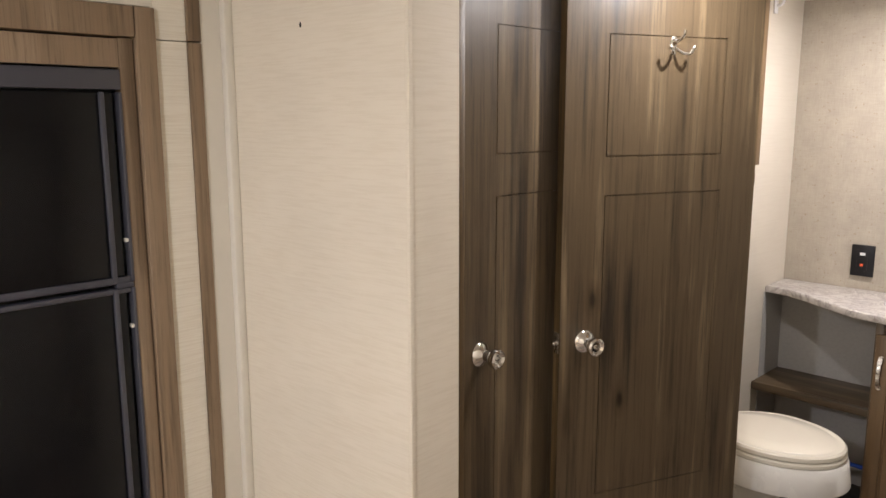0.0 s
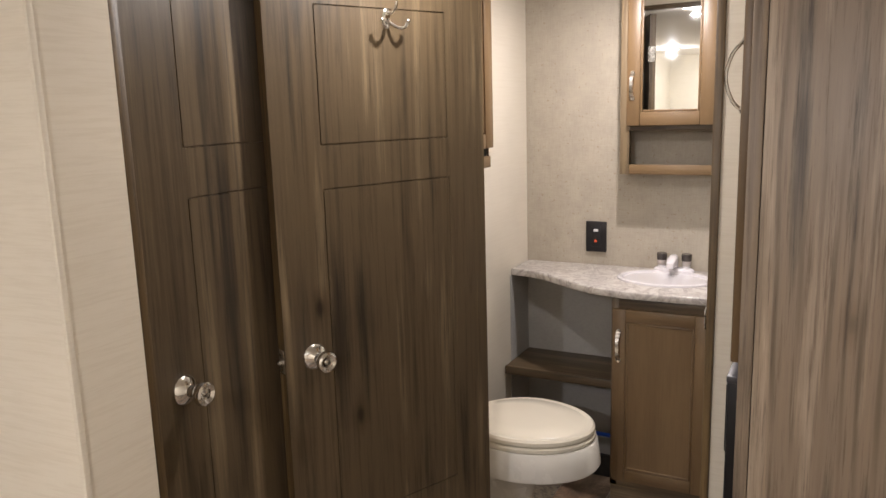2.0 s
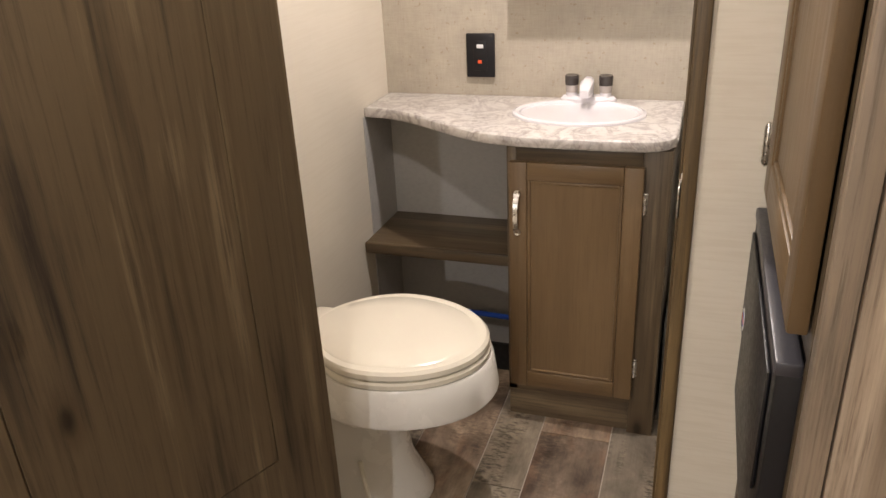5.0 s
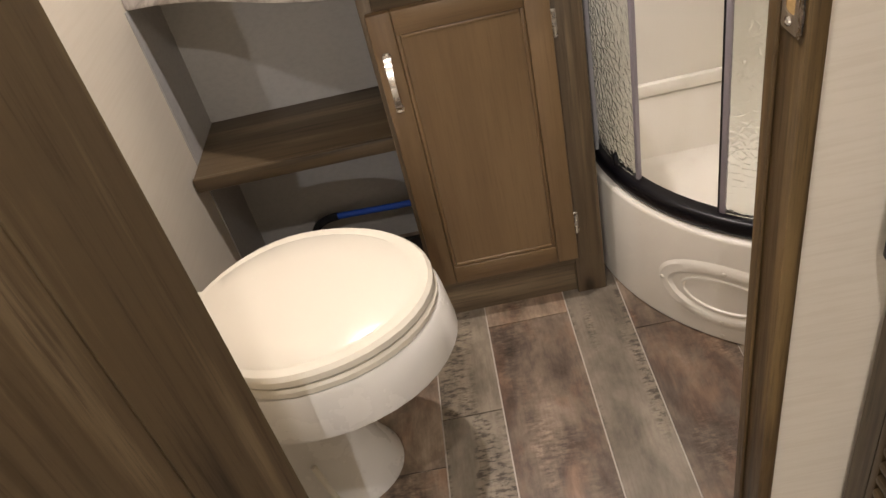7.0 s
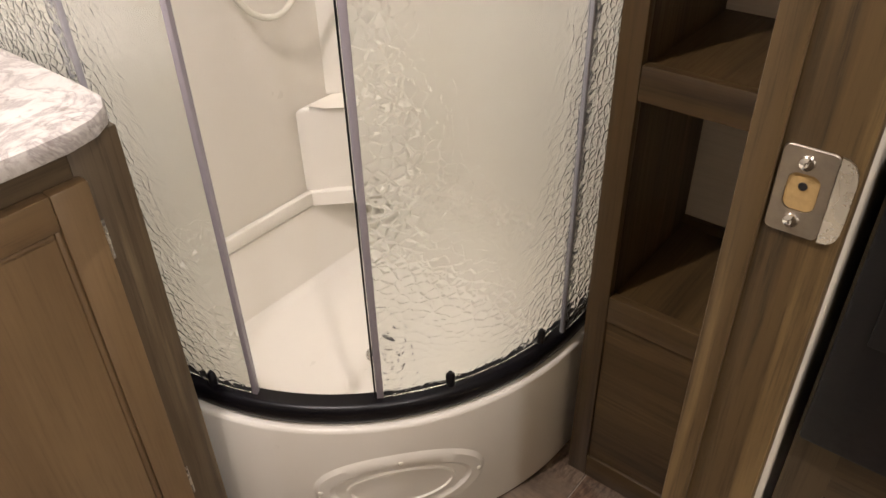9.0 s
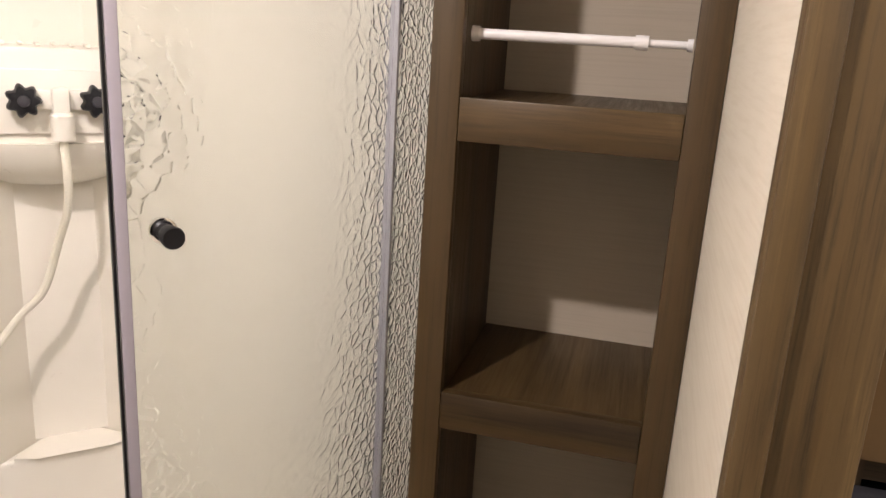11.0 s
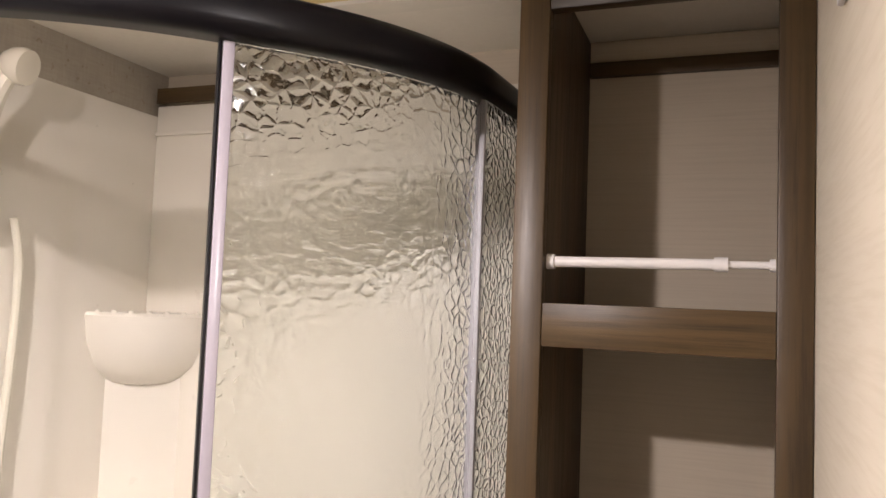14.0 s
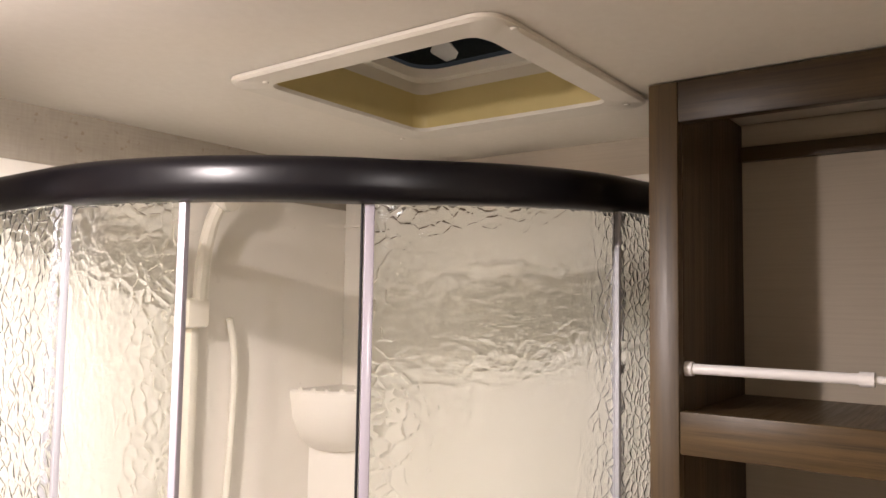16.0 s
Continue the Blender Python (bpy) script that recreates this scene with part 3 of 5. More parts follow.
for dz in (-0.0195, 0.0195):
    screw(strike, (SX - 0.0021, SY + 0.001, SZ + dz), (-1, 0, 0), 0.005, CHROME)

# ---- bathroom door, open into the hall ----
DOOR_H, DOOR_TURN, DOOR_W = 1.93, -113.1, 0.621
bath_door = thing("bathroom_door", "open grey-brown wood-grain door with scored panels", "door", (0.336, -1.181, 0.012), DOOR_TURN, True)
leaf = part("leaf", grooved_slab(DOOR_W, DOOR_H, 0.03, [(0.125, 0.498, 1.435, 1.743), (0.122, 0.498, 0.505, 1.337)], 0.0032, 0.0028, 1), WOOD["Z"], bath_door)
round_knob(bath_door, 0.546, 0.0, 0.950, (0, 1, 0))
round_knob(bath_door, 0.546, -0.03, 0.950, (0, -1, 0))
part("latch_plate", box(DOOR_W, DOOR_W + 0.0015, -0.026, -0.004, 0.922, 0.979, 0.0006), NICKEL, bath_door)
part("latch_bolt", lathe([(0.0, 0), (0.007, 0), (0.007, 0.009), (0.003, 0.013), (0, 0.013)], (DOOR_W + 0.001, -0.015, 0.950), (1, 0, 0), 14), CHROME, bath_door, "chrome latch bolt")
part("edge_band", box(DOOR_W + 0.0002, DOOR_W + 0.0008, -0.0295, -0.0005, 0, DOOR_H), JAMB, bath_door)
for hz in (0.2, 1.0, 1.7):
    part("hinge", join(lathe([(0.0, 0), (0.006, 0), (0.006, 0.075), (0, 0.075)], (-0.004, -0.034, hz), (0, 0, 1), 12), box(-0.003, 0.0, -0.03, -0.004, hz, hz + 0.075)), NICKEL, bath_door)
hook = thing("robe_hook", "chrome triple robe hook screwed to the door", "hook", (0.336 - 0.393 * 0.302, -1.181 - 0.9195 * 0.302, 1.724), DOOR_TURN, True)
part("back_plate", lathe([(0.0, 0), (0.011, 0), (0.011, 0.003), (0.007, 0.006), (0, 0.006)], (0, 0.0, 0.012), (0, 1, 0), 20, (1, 1.7)), CHROME, hook)
part("upper_hook", tube([(0, 0.004, 0.02), (0, 0.022, 0.018), (0, 0.040, 0.03), (0, 0.044, 0.042)], 0.0042), CHROME, hook)
for sgn in (-1, 1):
    part("lower_hook", tube([(0, 0.004, 0.004), (sgn * 0.010, 0.022, -0.012), (sgn * 0.026, 0.034, -0.016), (sgn * 0.036, 0.036, -0.002)], 0.004), CHROME, hook)
    part("hook_ball", lathe([(0, -0.006), (0.004, -0.0045), (0.006, 0), (0.004, 0.0045), (0, 0.006)], (sgn * 0.037, 0.036, 0.0), (0, 0, 1), 14), CHROME, hook)

# ---- closed door in the hall ----
hall_door = thing("hall_door", "closed grey-brown wood-grain door with scored panels", "door", (0.035, -2.070, 0.012), 90, True)
part("leaf", grooved_slab(0.64, 1.95, 0.03, [(0.125, 0.515, 1.448, 1.75), (0.125, 0.515, 0.5, 1.350)], 0.0032, 0.0028, -1), WOOD["Z"], hall_door)
round_knob(hall_door, 0.071, 0.0, 0.967, (0, -1, 0))
hdf = thing("hall_door_frame", "dark wooden frame of the closed door", "door frame", (0.05, -2.12, 0), kind="structure")
part("jamb_post", box(0.02, 0.090, -2.1355, -2.112, 0, 2.0, 0.003), JAMB, hdf)
part("jamb_post", box(0.02, 0.090, -1.426, -1.4005, 0, 2.0, 0.003), JAMB, hdf)
part("door_stop", box(0.008, 0.034, -2.111, -2.071, 0, 2.0, 0.002), JAMB, hdf)
part("door_stop", box(0.008, 0.034, -1.4295, -1.4265, 0, 2.0), JAMB, hdf)
part("strike_lip", box(0.0345, 0.0375, -2.088, -2.074, 0.955, 1.02, 0.001), NICKEL, hdf)

# ---- refrigerator and its surround ----
fr = thing("refrigerator", "black two-door refrigerator built into a wooden surround", "refrigerator", (-0.8, -2.9, 0))
FX = -0.52
part("body", box(-1.15, FX - 0.03, -3.16, -2.60, 0.32, 1.66), BLACKPLASTIC, fr)
part("top_strip", box(FX - 0.04, FX + 0.006, -3.16, -2.598, 1.61, 1.655, 0.004), FRIDGETRIM, fr, "dark top strip")
part("badge", lathe([(0, 0), (0.012, 0), (0.010, 0.002), (0, 0.002)], (FX + 0.006, -2.86, 1.632), (1, 0, 0), 24, (1, 4.2)), NICKEL, fr, "oval metal badge")
for z0, z1, nm in ((1.172, 1.605, "freezer_door"), (0.34, 1.157, "fridge_door")):
    d = part(nm, box(FX - 0.035, FX - 0.004, -3.15, -2.615, z0, z1, 0.004), FRIDGEGLOSS, fr, "gloss black door panel")
    part("door_edge", box(FX - 0.035, FX + 0.004, -2.648, -2.636, z0, z1, 0.003), FRIDGETRIM, d)
    part("door_edge", box(FX - 0.035, FX + 0.002, -3.16, -2.602, z0 - 0.004 if z0 > 1 else z1 - 0.012, z0 + 0.012 if z0 > 1 else z1, 0.003), FRIDGETRIM, d)
    part("side_trim", box(FX - 0.035, FX + 0.006, -2.606, -2.598, z0, z1, 0.002), FRIDGETRIM, d)
    part("hinge_pin", box(FX - 0.01, FX + 0.004, -2.612, -2.606, (1.265 if z0 > 1 else 1.06), (1.273 if z0 > 1 else 1.068)), WHITEPAINT, d)
part("hinge_bracket", box(FX - 0.03, FX + 0.004, -2.64, -2.60, 1.158, 1.171, 0.002), FRIDGETRIM, fr)
sur = thing("fridge_surround", "brown wood-grain trim round the refrigerator", "trim", (-0.53, -2.55, 0), kind="structure")
part("inner_post", box(FX - 0.06, FX, -2.597, -2.563, 0, 1.725, 0.002), POST, sur)
part("outer_post", box(FX - 0.06, FX + 0.014, -2.560, -2.513, 0, 1.795, 0.003), POST, sur)
part("head_board", box(FX - 0.06, FX, -3.2, -2.598, 1.66, 1.722), POST, sur)
part("head_rail", box(FX - 0.06, FX + 0.014, -3.2, -2.562, 1.727, 1.795, 0.003), POST, sur)
part("upper_board", box(FX - 0.06, FX - 0.002, -3.2, -2.513, 1.798, CEIL), STRIPPAPER, sur, "pale papered board")
part("papered_strip", box(FX - 0.06, FX - 0.002, -2.512, -2.432, 0, 1.725), STRIPPAPER, sur, "pale grasscloth papered strip")
part("papered_strip", box(FX - 0.06, FX - 0.002, -2.512, -2.432, 1.7275, CEIL), STRIPPAPER, sur, "pale grasscloth papered strip")
part("side_trim", box(FX - 0.06, FX + 0.006, -2.431, -2.397, 0, 1.725, 0.002), POST, sur)
part("side_trim", box(FX - 0.06, FX + 0.006, -2.431, -2.397, 1.728, CEIL, 0.002), POST, sur)
part("white_strip", box(FX - 0.06, FX - 0.001, -2.396, -2.322, 0, CEIL), WHITEPAINT, sur, "pale painted strip")
part("plinth", box(FX - 0.06, FX, -3.2, -2.6, 0, 0.32), POST, sur)
single("nail_hole", lathe([(0, 0), (0.004, 0), (0.003, 0.001), (0, 0.0012)], (-0.240, -2.3015, 1.753), (0, -1, 0), 10, (1, 1.6)), BLACK, "small dark nail hole in the papered wall", "nail hole")

# ---- tall cabinet with the power panel, beside the doorway ----
tc = thing("tall_cabinet", "weathered wood-grain tall cabinet beside the doorway", "cabinet", (1.35, -1.4, 0))
part("end_panel", box(1.062, HALL_RIGHT - 0.002, -1.602, -1.585, 0, CEIL - 0.002, 0.001), PANEL, tc, "weathered wood-grain end panel")
part("corner_strip", box(1.036, 1.0605, -1.600, -1.578, 0, CEIL - 0.002, 0.002), PANEL, tc)
part("stile", box(1.036, 1.055, -1.577, -1.562, 0, CEIL - 0.002), WOOD["Z"], tc)
part("stile", box(1.036, 1.055, -1.205, -1.166, 0, CEIL - 0.002), WOOD["Z"], tc)
part("rail", box(1.037, 1.055, -1.562, -1.205, 1.003, 1.045), WOOD["Y"], tc)
part("rail", box(1.037, 1.055, -1.562, -1.205, 0.63, 0.72), WOOD["Y"], tc)
part("rail", box(1.037, 1.055, -1.562, -1.205, 0.0, 0.14), WOOD["Y"], tc)
part("inner_back", box(1.09, 1.10, -1.562, -1.205, 0.0, CEIL - 0.01), BLACK, tc)
cd = frame_panel("x", 1.017, -1.556, -1.178, 1.026, 1.95, 0.052, 0.0185, "door", tc, MAPLE, MAPLE["Z"])
for hz in (1.055, 1.5, 1.86):
    part("hinge", join(box(1.018, 1.036, -1.178, -1.169, hz, hz + 0.060, 0.001), lathe([(0, 0), (0.003, 0.002), (0.005, 0.006), (0.005, 0.054), (0.003, 0.058), (0, 0.060)], (1.0145, -1.1695, hz), (0, 0, 1), 12)), NICKEL, cd, "small metal cabinet hinge")
bow = thing("cabinet_pull", "thin chrome bowed cabinet pull", "handle", (1.016, -1.50, 1.52))
part("bar", tube([(1.017, -1.515, 1.50), (0.996, -1.515, 1.522), (0.984, -1.515, 1.565), (0.996, -1.515, 1.608), (1.017, -1.515, 1.63)], 0.0035), CHROME, bow)
for hz in (1.503, 1.627):
    part("foot", lathe([(0, 0), (0.008, 0), (0.006, 0.006), (0, 0.007)], (1.0168, -1.515, hz), (-1, 0, 0), 12), CHROME, bow)
pp = thing("power_panel", "black plastic power converter panel with a round sticker", "power panel", (1.02, -1.36, 0.7))
part("body", box(1.014, 1.10, -1.557, -1.170, 0.708, 0.996, 0.004), BLACKPLASTIC, pp)
part("bezel_edge", box(1.012, 1.0365, -1.560, -1.169, 0.984, 0.999, 0.003), GRAPHITE, pp)
part("fuse_door", box(1.0095, 1.0135, -1.535, -1.192, 0.832, 0.972, 0.0015), BLACKPLASTIC, pp, "black fuse compartment door")
st = part("sticker", lathe([(0, 0), (0.0155, 0), (0.0155, 0.0006), (0, 0.0006)], (1.0094, -1.226, 0.858), (-1, 0, 0), 32), STICKWHITE, pp, "round white sticker")
part("sticker_band", box(1.0083, 1.0087, -1.2385, -1.2135, 0.8555, 0.8615), RED, st, "red band across the sticker")
part("sticker_arc", lathe([(0, 0), (0.0105, 0), (0.0105, 0.0003), (0, 0.0003)], (1.0088, -1.226, 0.858), (-1, 0, 0), 32), STICKBLUE, st, "blue disc on the sticker")
gr = thing("furnace_grille", "brown slatted wooden furnace grille", "grille", (1.04, -1.38, 0.14))
zz = 0.17
while zz < 0.62:
    part("slat", join(box(1.030, 1.046, -1.545, -1.222, zz, zz + 0.017, 0.006)), UNIT["Y"], gr)
    zz += 0.029
part("side_post", box(1.034, 1.05, -1.222, -1.208, 0.15, 0.63, 0.002), UNIT["Z"], gr)
part("side_post", box(1.034, 1.05, -1.559, -1.545, 0.15, 0.63, 0.002), UNIT["Z"], gr)
for gz in (0.605, 0.18):
    screw(gr, (1.0335, -1.215, gz), (-1, 0, 0), 0.004)

# ---- vanity ----
van = thing("vanity_cabinet", "brown maple vanity cabinet under the sink", "cabinet", (0.675, -0.2, 0))
VF = -0.367
part("side_panel", box(0.472, 0.486, VF, -0.001, 0, 0.829), WOOD["Z"], van)
part("side_panel", box(0.868, 0.882, VF, -0.001, 0, 0.829), WOOD["Z"], van)
part("stile", box(0.474, 0.50, VF - 0.018, VF, 0.095, 0.829, 0.0015), WOOD["Z"], van)
part("stile", box(0.812, 0.88, VF - 0.018, VF, 0.0, 0.829, 0.0015), WOOD["Z"], van)
part("rail", box(0.50, 0.812, VF - 0.018, VF, 0.772, 0.829, 0.0015), WOOD["X"], van)
part("rail", box(0.474, 0.812, VF - 0.018, VF, 0.095, 0.14, 0.0015), WOOD["X"], van)
part("toe_board", box(0.474, 0.812, VF - 0.004, VF + 0.012, 0, 0.095), WOOD["X"], van)
part("back_board", box(0.486, 0.868, VF + 0.01, VF + 0.02, 0.1, 0.82), BLACK, van)
vdoor = frame_panel("y", -0.406, 0.484, 0.818, 0.125, 0.789, 0.047, 0.0195, "door", van, MAPLE, MAPLE["Z"])
bow_pull(vdoor, 0.506, -0.406, 0.598, 0.706)
for hz in (0.19, 0.665):
    part("hinge", join(box(0.818, 0.829, -0.3875, -0.3855, hz, hz + 0.055, 0.001), lathe([(0, 0), (0.005, 0), (0.005, 0.05), (0, 0.05)], (0.8215, -0.392, hz + 0.0025), (0, 0, 1), 10)), NICKEL, vdoor, "small metal hinge")

# counter with its curved front edge and a hole for the bowl
SCX, SCY, SA, SB = 0.622, -0.185, 0.165, 0.118


def counter_edge(n=26):
    pts = []
    for k in range(n + 1):
        t = k / n
        x = 0.47 * t
        s = t * t * (3 - 2 * t)
        pts.append((x, -0.195 - 0.02 * t - 0.195 * s ** 1.15))
    pts += [(0.50, -0.420), (0.56, -0.424), (0.66, -0.424), (0.76, -0.422), (0.81, -0.419), (0.845, -0.409), (0.870, -0.390), (0.885, -0.362), (0.889, -0.30), (0.889, -0.002)]
    return pts + [(0.002, -0.002), (0.002, -0.195)]


def counter_top():
    outer = counter_edge()[1:]
    bm = bmesh.new()
    ring_o = [Vector((x, y, 0.860)) for x, y in outer]
    c = Vector((SCX, SCY, 0.86))
    n = len(ring_o)
    inner = []
    for p in ring_o:
        a = math.atan2((p.y - c.y) / SB, (p.x - c.x) / SA)
        inner.append(Vector((c.x + SA * math.cos(a), c.y + SB * math.sin(a), 0.86)))
    levels = [(inner, 0, 0.832), (inner, 0, 0.860), (ring_o, 0.006, 0.860), (ring_o, 0.0015, 0.857), (ring_o, 0.0, 0.852), (ring_o, 0.0, 0.838), (ring_o, 0.002, 0.834), (ring_o, 0.006, 0.832)]
    rows = []
    for pts, inset, z in levels:
        row = []
        for p in pts:
            d = (c - p).normalized() * inset
            row.append(bm.verts.new((p.x + d.x, p.y + d.y, z)))
        rows.append(row)
    rows.append(rows[0])
    for a, b in zip(rows, rows[1:]):
        for k in range(n):
            bm.faces.new((a[k], a[(k + 1) % n], b[(k + 1) % n], b[k]))
    return bm


single("countertop", counter_top(), MARBLE, "grey-veined white marbled countertop with a curved front", "countertop")


def ellipse(cx, cy, a, b, z, n=40):
    return [(cx + a * math.cos(2 * math.pi * k / n), cy + b * math.sin(2 * math.pi * k / n), z) for k in range(n)]


sink = thing("sink", "oval white plastic drop-in sink in the countertop", "sink", (SCX, SCY, 0.75))
part("bowl", loft([ellipse(SCX, SCY, SA + 0.014, SB + 0.014, 0.8605), ellipse(SCX, SCY, SA + 0.013, SB + 0.013, 0.866), ellipse(SCX, SCY, SA + 0.004, SB + 0.004, 0.869),
                   ellipse(SCX, SCY, SA - 0.006, SB - 0.006, 0.866), ellipse(SCX, SCY, SA - 0.014, SB - 0.014, 0.853), ellipse(SCX, SCY, SA - 0.03, SB - 0.025, 0.80),
                   ellipse(SCX, SCY, SA - 0.06, SB - 0.05, 0.765), ellipse(SCX, SCY, 0.03, 0.03, 0.755)], True), SINKWHITE, sink)
part("drain", lathe([(0, 0), (0.02, 0), (0.02, 0.003), (0.014, 0.004), (0.0, 0.002)], (SCX, SCY, 0.7552), (0, 0, 1), 20), CHROME, sink, "chrome drain")
fau = thing("faucet", "white plastic faucet with two smoked knobs", "faucet", (0.63, -0.055, 0.86))
part("base", loft([ellipse(0.63, -0.055, 0.078, 0.024, 0.860), ellipse(0.63, -0.055, 0.078, 0.024, 0.872), ellipse(0.63, -0.055, 0.07, 0.018, 0.880)]), SINKWHITE, fau)
part("spout", loft([[(0.63 + w * cx, y, z + hh * cz) for cx, cz in ((-1, -1), (1, -1), (1, 0.6), (0.5, 1), (-0.5, 1), (-1, 0.6))] for y, z, w, hh in
                    ((-0.035, 0.905, 0.013, 0.018), (-0.06, 0.912, 0.016, 0.022), (-0.095, 0.915, 0.017, 0.018), (-0.125, 0.910, 0.015, 0.014), (-0.142, 0.902, 0.012, 0.010))]), SINKWHITE, fau)
part("spout_neck", box(0.617, 0.643, -0.072, -0.036, 0.875, 0.91, 0.006), SINKWHITE, fau)
for kx in (0.583, 0.677):
    part("knob_base", lathe([(0, 0), (0.016, 0), (0.015, 0.012), (0, 0.012)], (kx, -0.055, 0.878), (0, 0, 1), 16), SINKWHITE, fau)
    kb = part("knob", lathe([(0, 0), (0.0185, 0), (0.0195, 0.010), (0.020, 0.024), (0.018, 0.027), (0, 0.026)], (kx, -0.055, 0.910), (0, 0, 1), 14), SMOKE, fau, "smoked plastic knob")
    part("knob_foot", lathe([(0, 0), (0.0165, 0), (0.017, 0.008), (0.0184, 0.0199), (0, 0.0199)], (kx, -0.055, 0.890), (0, 0, 1), 14), FROSTED, kb, "pale frosted lower half")
# thin boards added over both walls to carry the counter's shade as grey
shade_boards = thing("vanity_shade_boards", "added boards under the counter, greyed for the shade there", "panel", (0.2, -0.05, 0))
part("side_board", box(0.0005, 0.0035, -0.205, -0.0045, 0, 0.831), SHADEGREY, shade_boards)
part("back_board", box(0.0005, 0.4705, -0.0042, -0.0008, 0, 0.831), SHADEGREY, shade_boards)
shelf = thing("vanity_shelf", "brown wood-grain shelf under the counter", "shelf", (0.23, -0.13, 0.43))
part("board", box(0.004, 0.471, -0.263, -0.0048, 0.434, 0.464, 0.001), WOOD["X"], shelf)
part("edge", box(0.002, 0.471, -0.276, -0.263, 0.430, 0.466, 0.004), WOOD["X"], shelf)
part("lower_board", box(0.004, 0.471, -0.16, -0.148, 0.0, 0.095), BLACK, shelf)
pipe = thing("water_pipe", "blue plastic water pipe with a black elbow along the wall", "pipe", (0.3, -0.06, 0.1))
part("pipe", tube([(0.235, -0.045, 0.135), (0.30, -0.045, 0.133), (0.38, -0.045, 0.13), (0.471, -0.045, 0.128)], 0.009, 10, 3), TAPEBLUE, pipe)
part("elbow", tube([(0.238, -0.045, 0.135), (0.20, -0.045, 0.13), (0.17, -0.05, 0.11), (0.155, -0.055, 0.06), (0.15, -0.06, 0.0)], 0.011), BLACKPLASTIC, pipe)
# outlet
out = thing("outlet", "black outlet plate with a white switch and red light", "outlet", (0.305, -0.01, 0.914))
part("plate", box(0.263, 0.348, -0.012, -0.0005, 0.915, 1.041, 0.003), BLACKPLASTIC, out)
part("face", box(0.285, 0.326, -0.0145, -0.012, 0.935, 1.021, 0.001), BLACKPLASTIC, out)
part("switch", box(0.296, 0.316, -0.0165, -0.0145, 1.000, 1.011, 0.001), STICKWHITE, out, "white switch")
part("button", box(0.299, 0.311, -0.0165, -0.0145, 0.956, 0.966, 0.001), RED, out, "small red light")

# ---- medicine cabinet ----
mc = thing("medicine_cabinet", "brown maple medicine cabinet with a mirror and open niche", "cabinet", (0.62, -0.06, 1.25))
part("side_panel", box(0.428, 0.442, -0.112, -0.001, 1.248, 1.98, 0.001), WOOD["Z"], mc)
part("side_panel", box(0.796, 0.81, -0.112, -0.001, 1.248, 1.98, 0.001), WOOD["Z"], mc)
part("shelf_board", box(0.442, 0.796, -0.105, -0.001, 1.262, 1.276), WOOD["X"], mc)
part("shelf_board", box(0.442, 0.796, -0.108, -0.001, 1.42, 1.434), UNIT["X"], mc)
part("top_board", box(0.428, 0.81, -0.112, -0.001, 1.981, 1.995), WOOD["X"], mc)
part("stile", box(0.428, 0.464, -0.122, -0.113, 1.248, 1.98, 0.0015), WOOD["Z"], mc)
part("stile", box(0.774, 0.81, -0.122, -0.113, 1.248, 1.98, 0.0015), WOOD["Z"], mc)
part("rail", box(0.464, 0.774, -0.122, -0.113, 1.248, 1.285, 0.0015), MAPLE["X"], mc)
part("rail", box(0.464, 0.774, -0.122, -0.113, 1.412, 1.445, 0.0015), WOOD["X"], mc)
part("back_panel", box(0.442, 0.796, -0.006, -0.002, 1.276, 1.42), TAUPE, mc)
mdoor = frame_panel("y", -0.142, 0.456, 0.772, 1.432, 1.955, 0.050, 0.0195, "door", mc, MAPLE, MAPLE["Z"])
part("mirror", box(0.506, 0.722, -0.1375, -0.1355, 1.484, 1.903), MIRROR, mdoor, "mirror glass")
bow_pull(mdoor, 0.478, -0.142, 1.535, 1.625)

# ---- wall cabinet over the toilet ----
wc = thing("wall_cabinet", "shallow brown maple wall cabinet beside the door", "cabinet", (0.03, -0.8, 1.25))
part("body", box(0.001, 0.055, -1.02, -0.532, 1.312, 2.0, 0.001), MAPLE["Z"], wc)
part("side_panel", box(0.001, 0.058, -0.532, -0.522, 1.305, 2.0, 0.001), WOOD["Z"], wc)
part("lower_rail", box(0.056, 0.064, -1.02, -0.522, 1.305, 1.345, 0.0015), MAPLE["Y"], wc)
# thin black sheet on the solid body, painting the niche's dark inside
part("niche", box(0.0555, 0.0565, -1.0, -0.54, 1.345, 1.372), BLACK, wc)
wd = part("door", box(0.066, 0.072, -0.985, -0.585, 1.43, 1.94), MAPLE["Z"], wc)
for a0, a1, z0, z1 in ((-1.02, -0.97, 1.375, 1.99), (-0.59, -0.525, 1.375, 1.99)):
    part("stile", box(0.058, 0.078, a0, a1, z0, z1, 0.003), MAPLE["Z"], wd)
for z0, z1 in ((1.375, 1.425), (1.94, 1.99)):
    part("rail", box(0.058, 0.078, -0.97, -0.59, z0, z1, 0.003), MAPLE["Y"], wd)

# ---- toilet ----
TY = -0.76


def egg(cx, back, frontx, half, z, n=44, flat=0.25):
    """An egg-shaped ring: blunt at the back, round in front."""
    pts = []
    for k in range(n):
        a = 2 * math.pi * k / n
        c, s = math.cos(a), math.sin(a)
        x = cx + (frontx - cx) * c if c > 0 else cx + (cx - back) * c
        w = half * s * (1 - flat * max(0.0, -c) ** 2 * 0.6)
        pts.append((x, TY + w, z))
    return pts


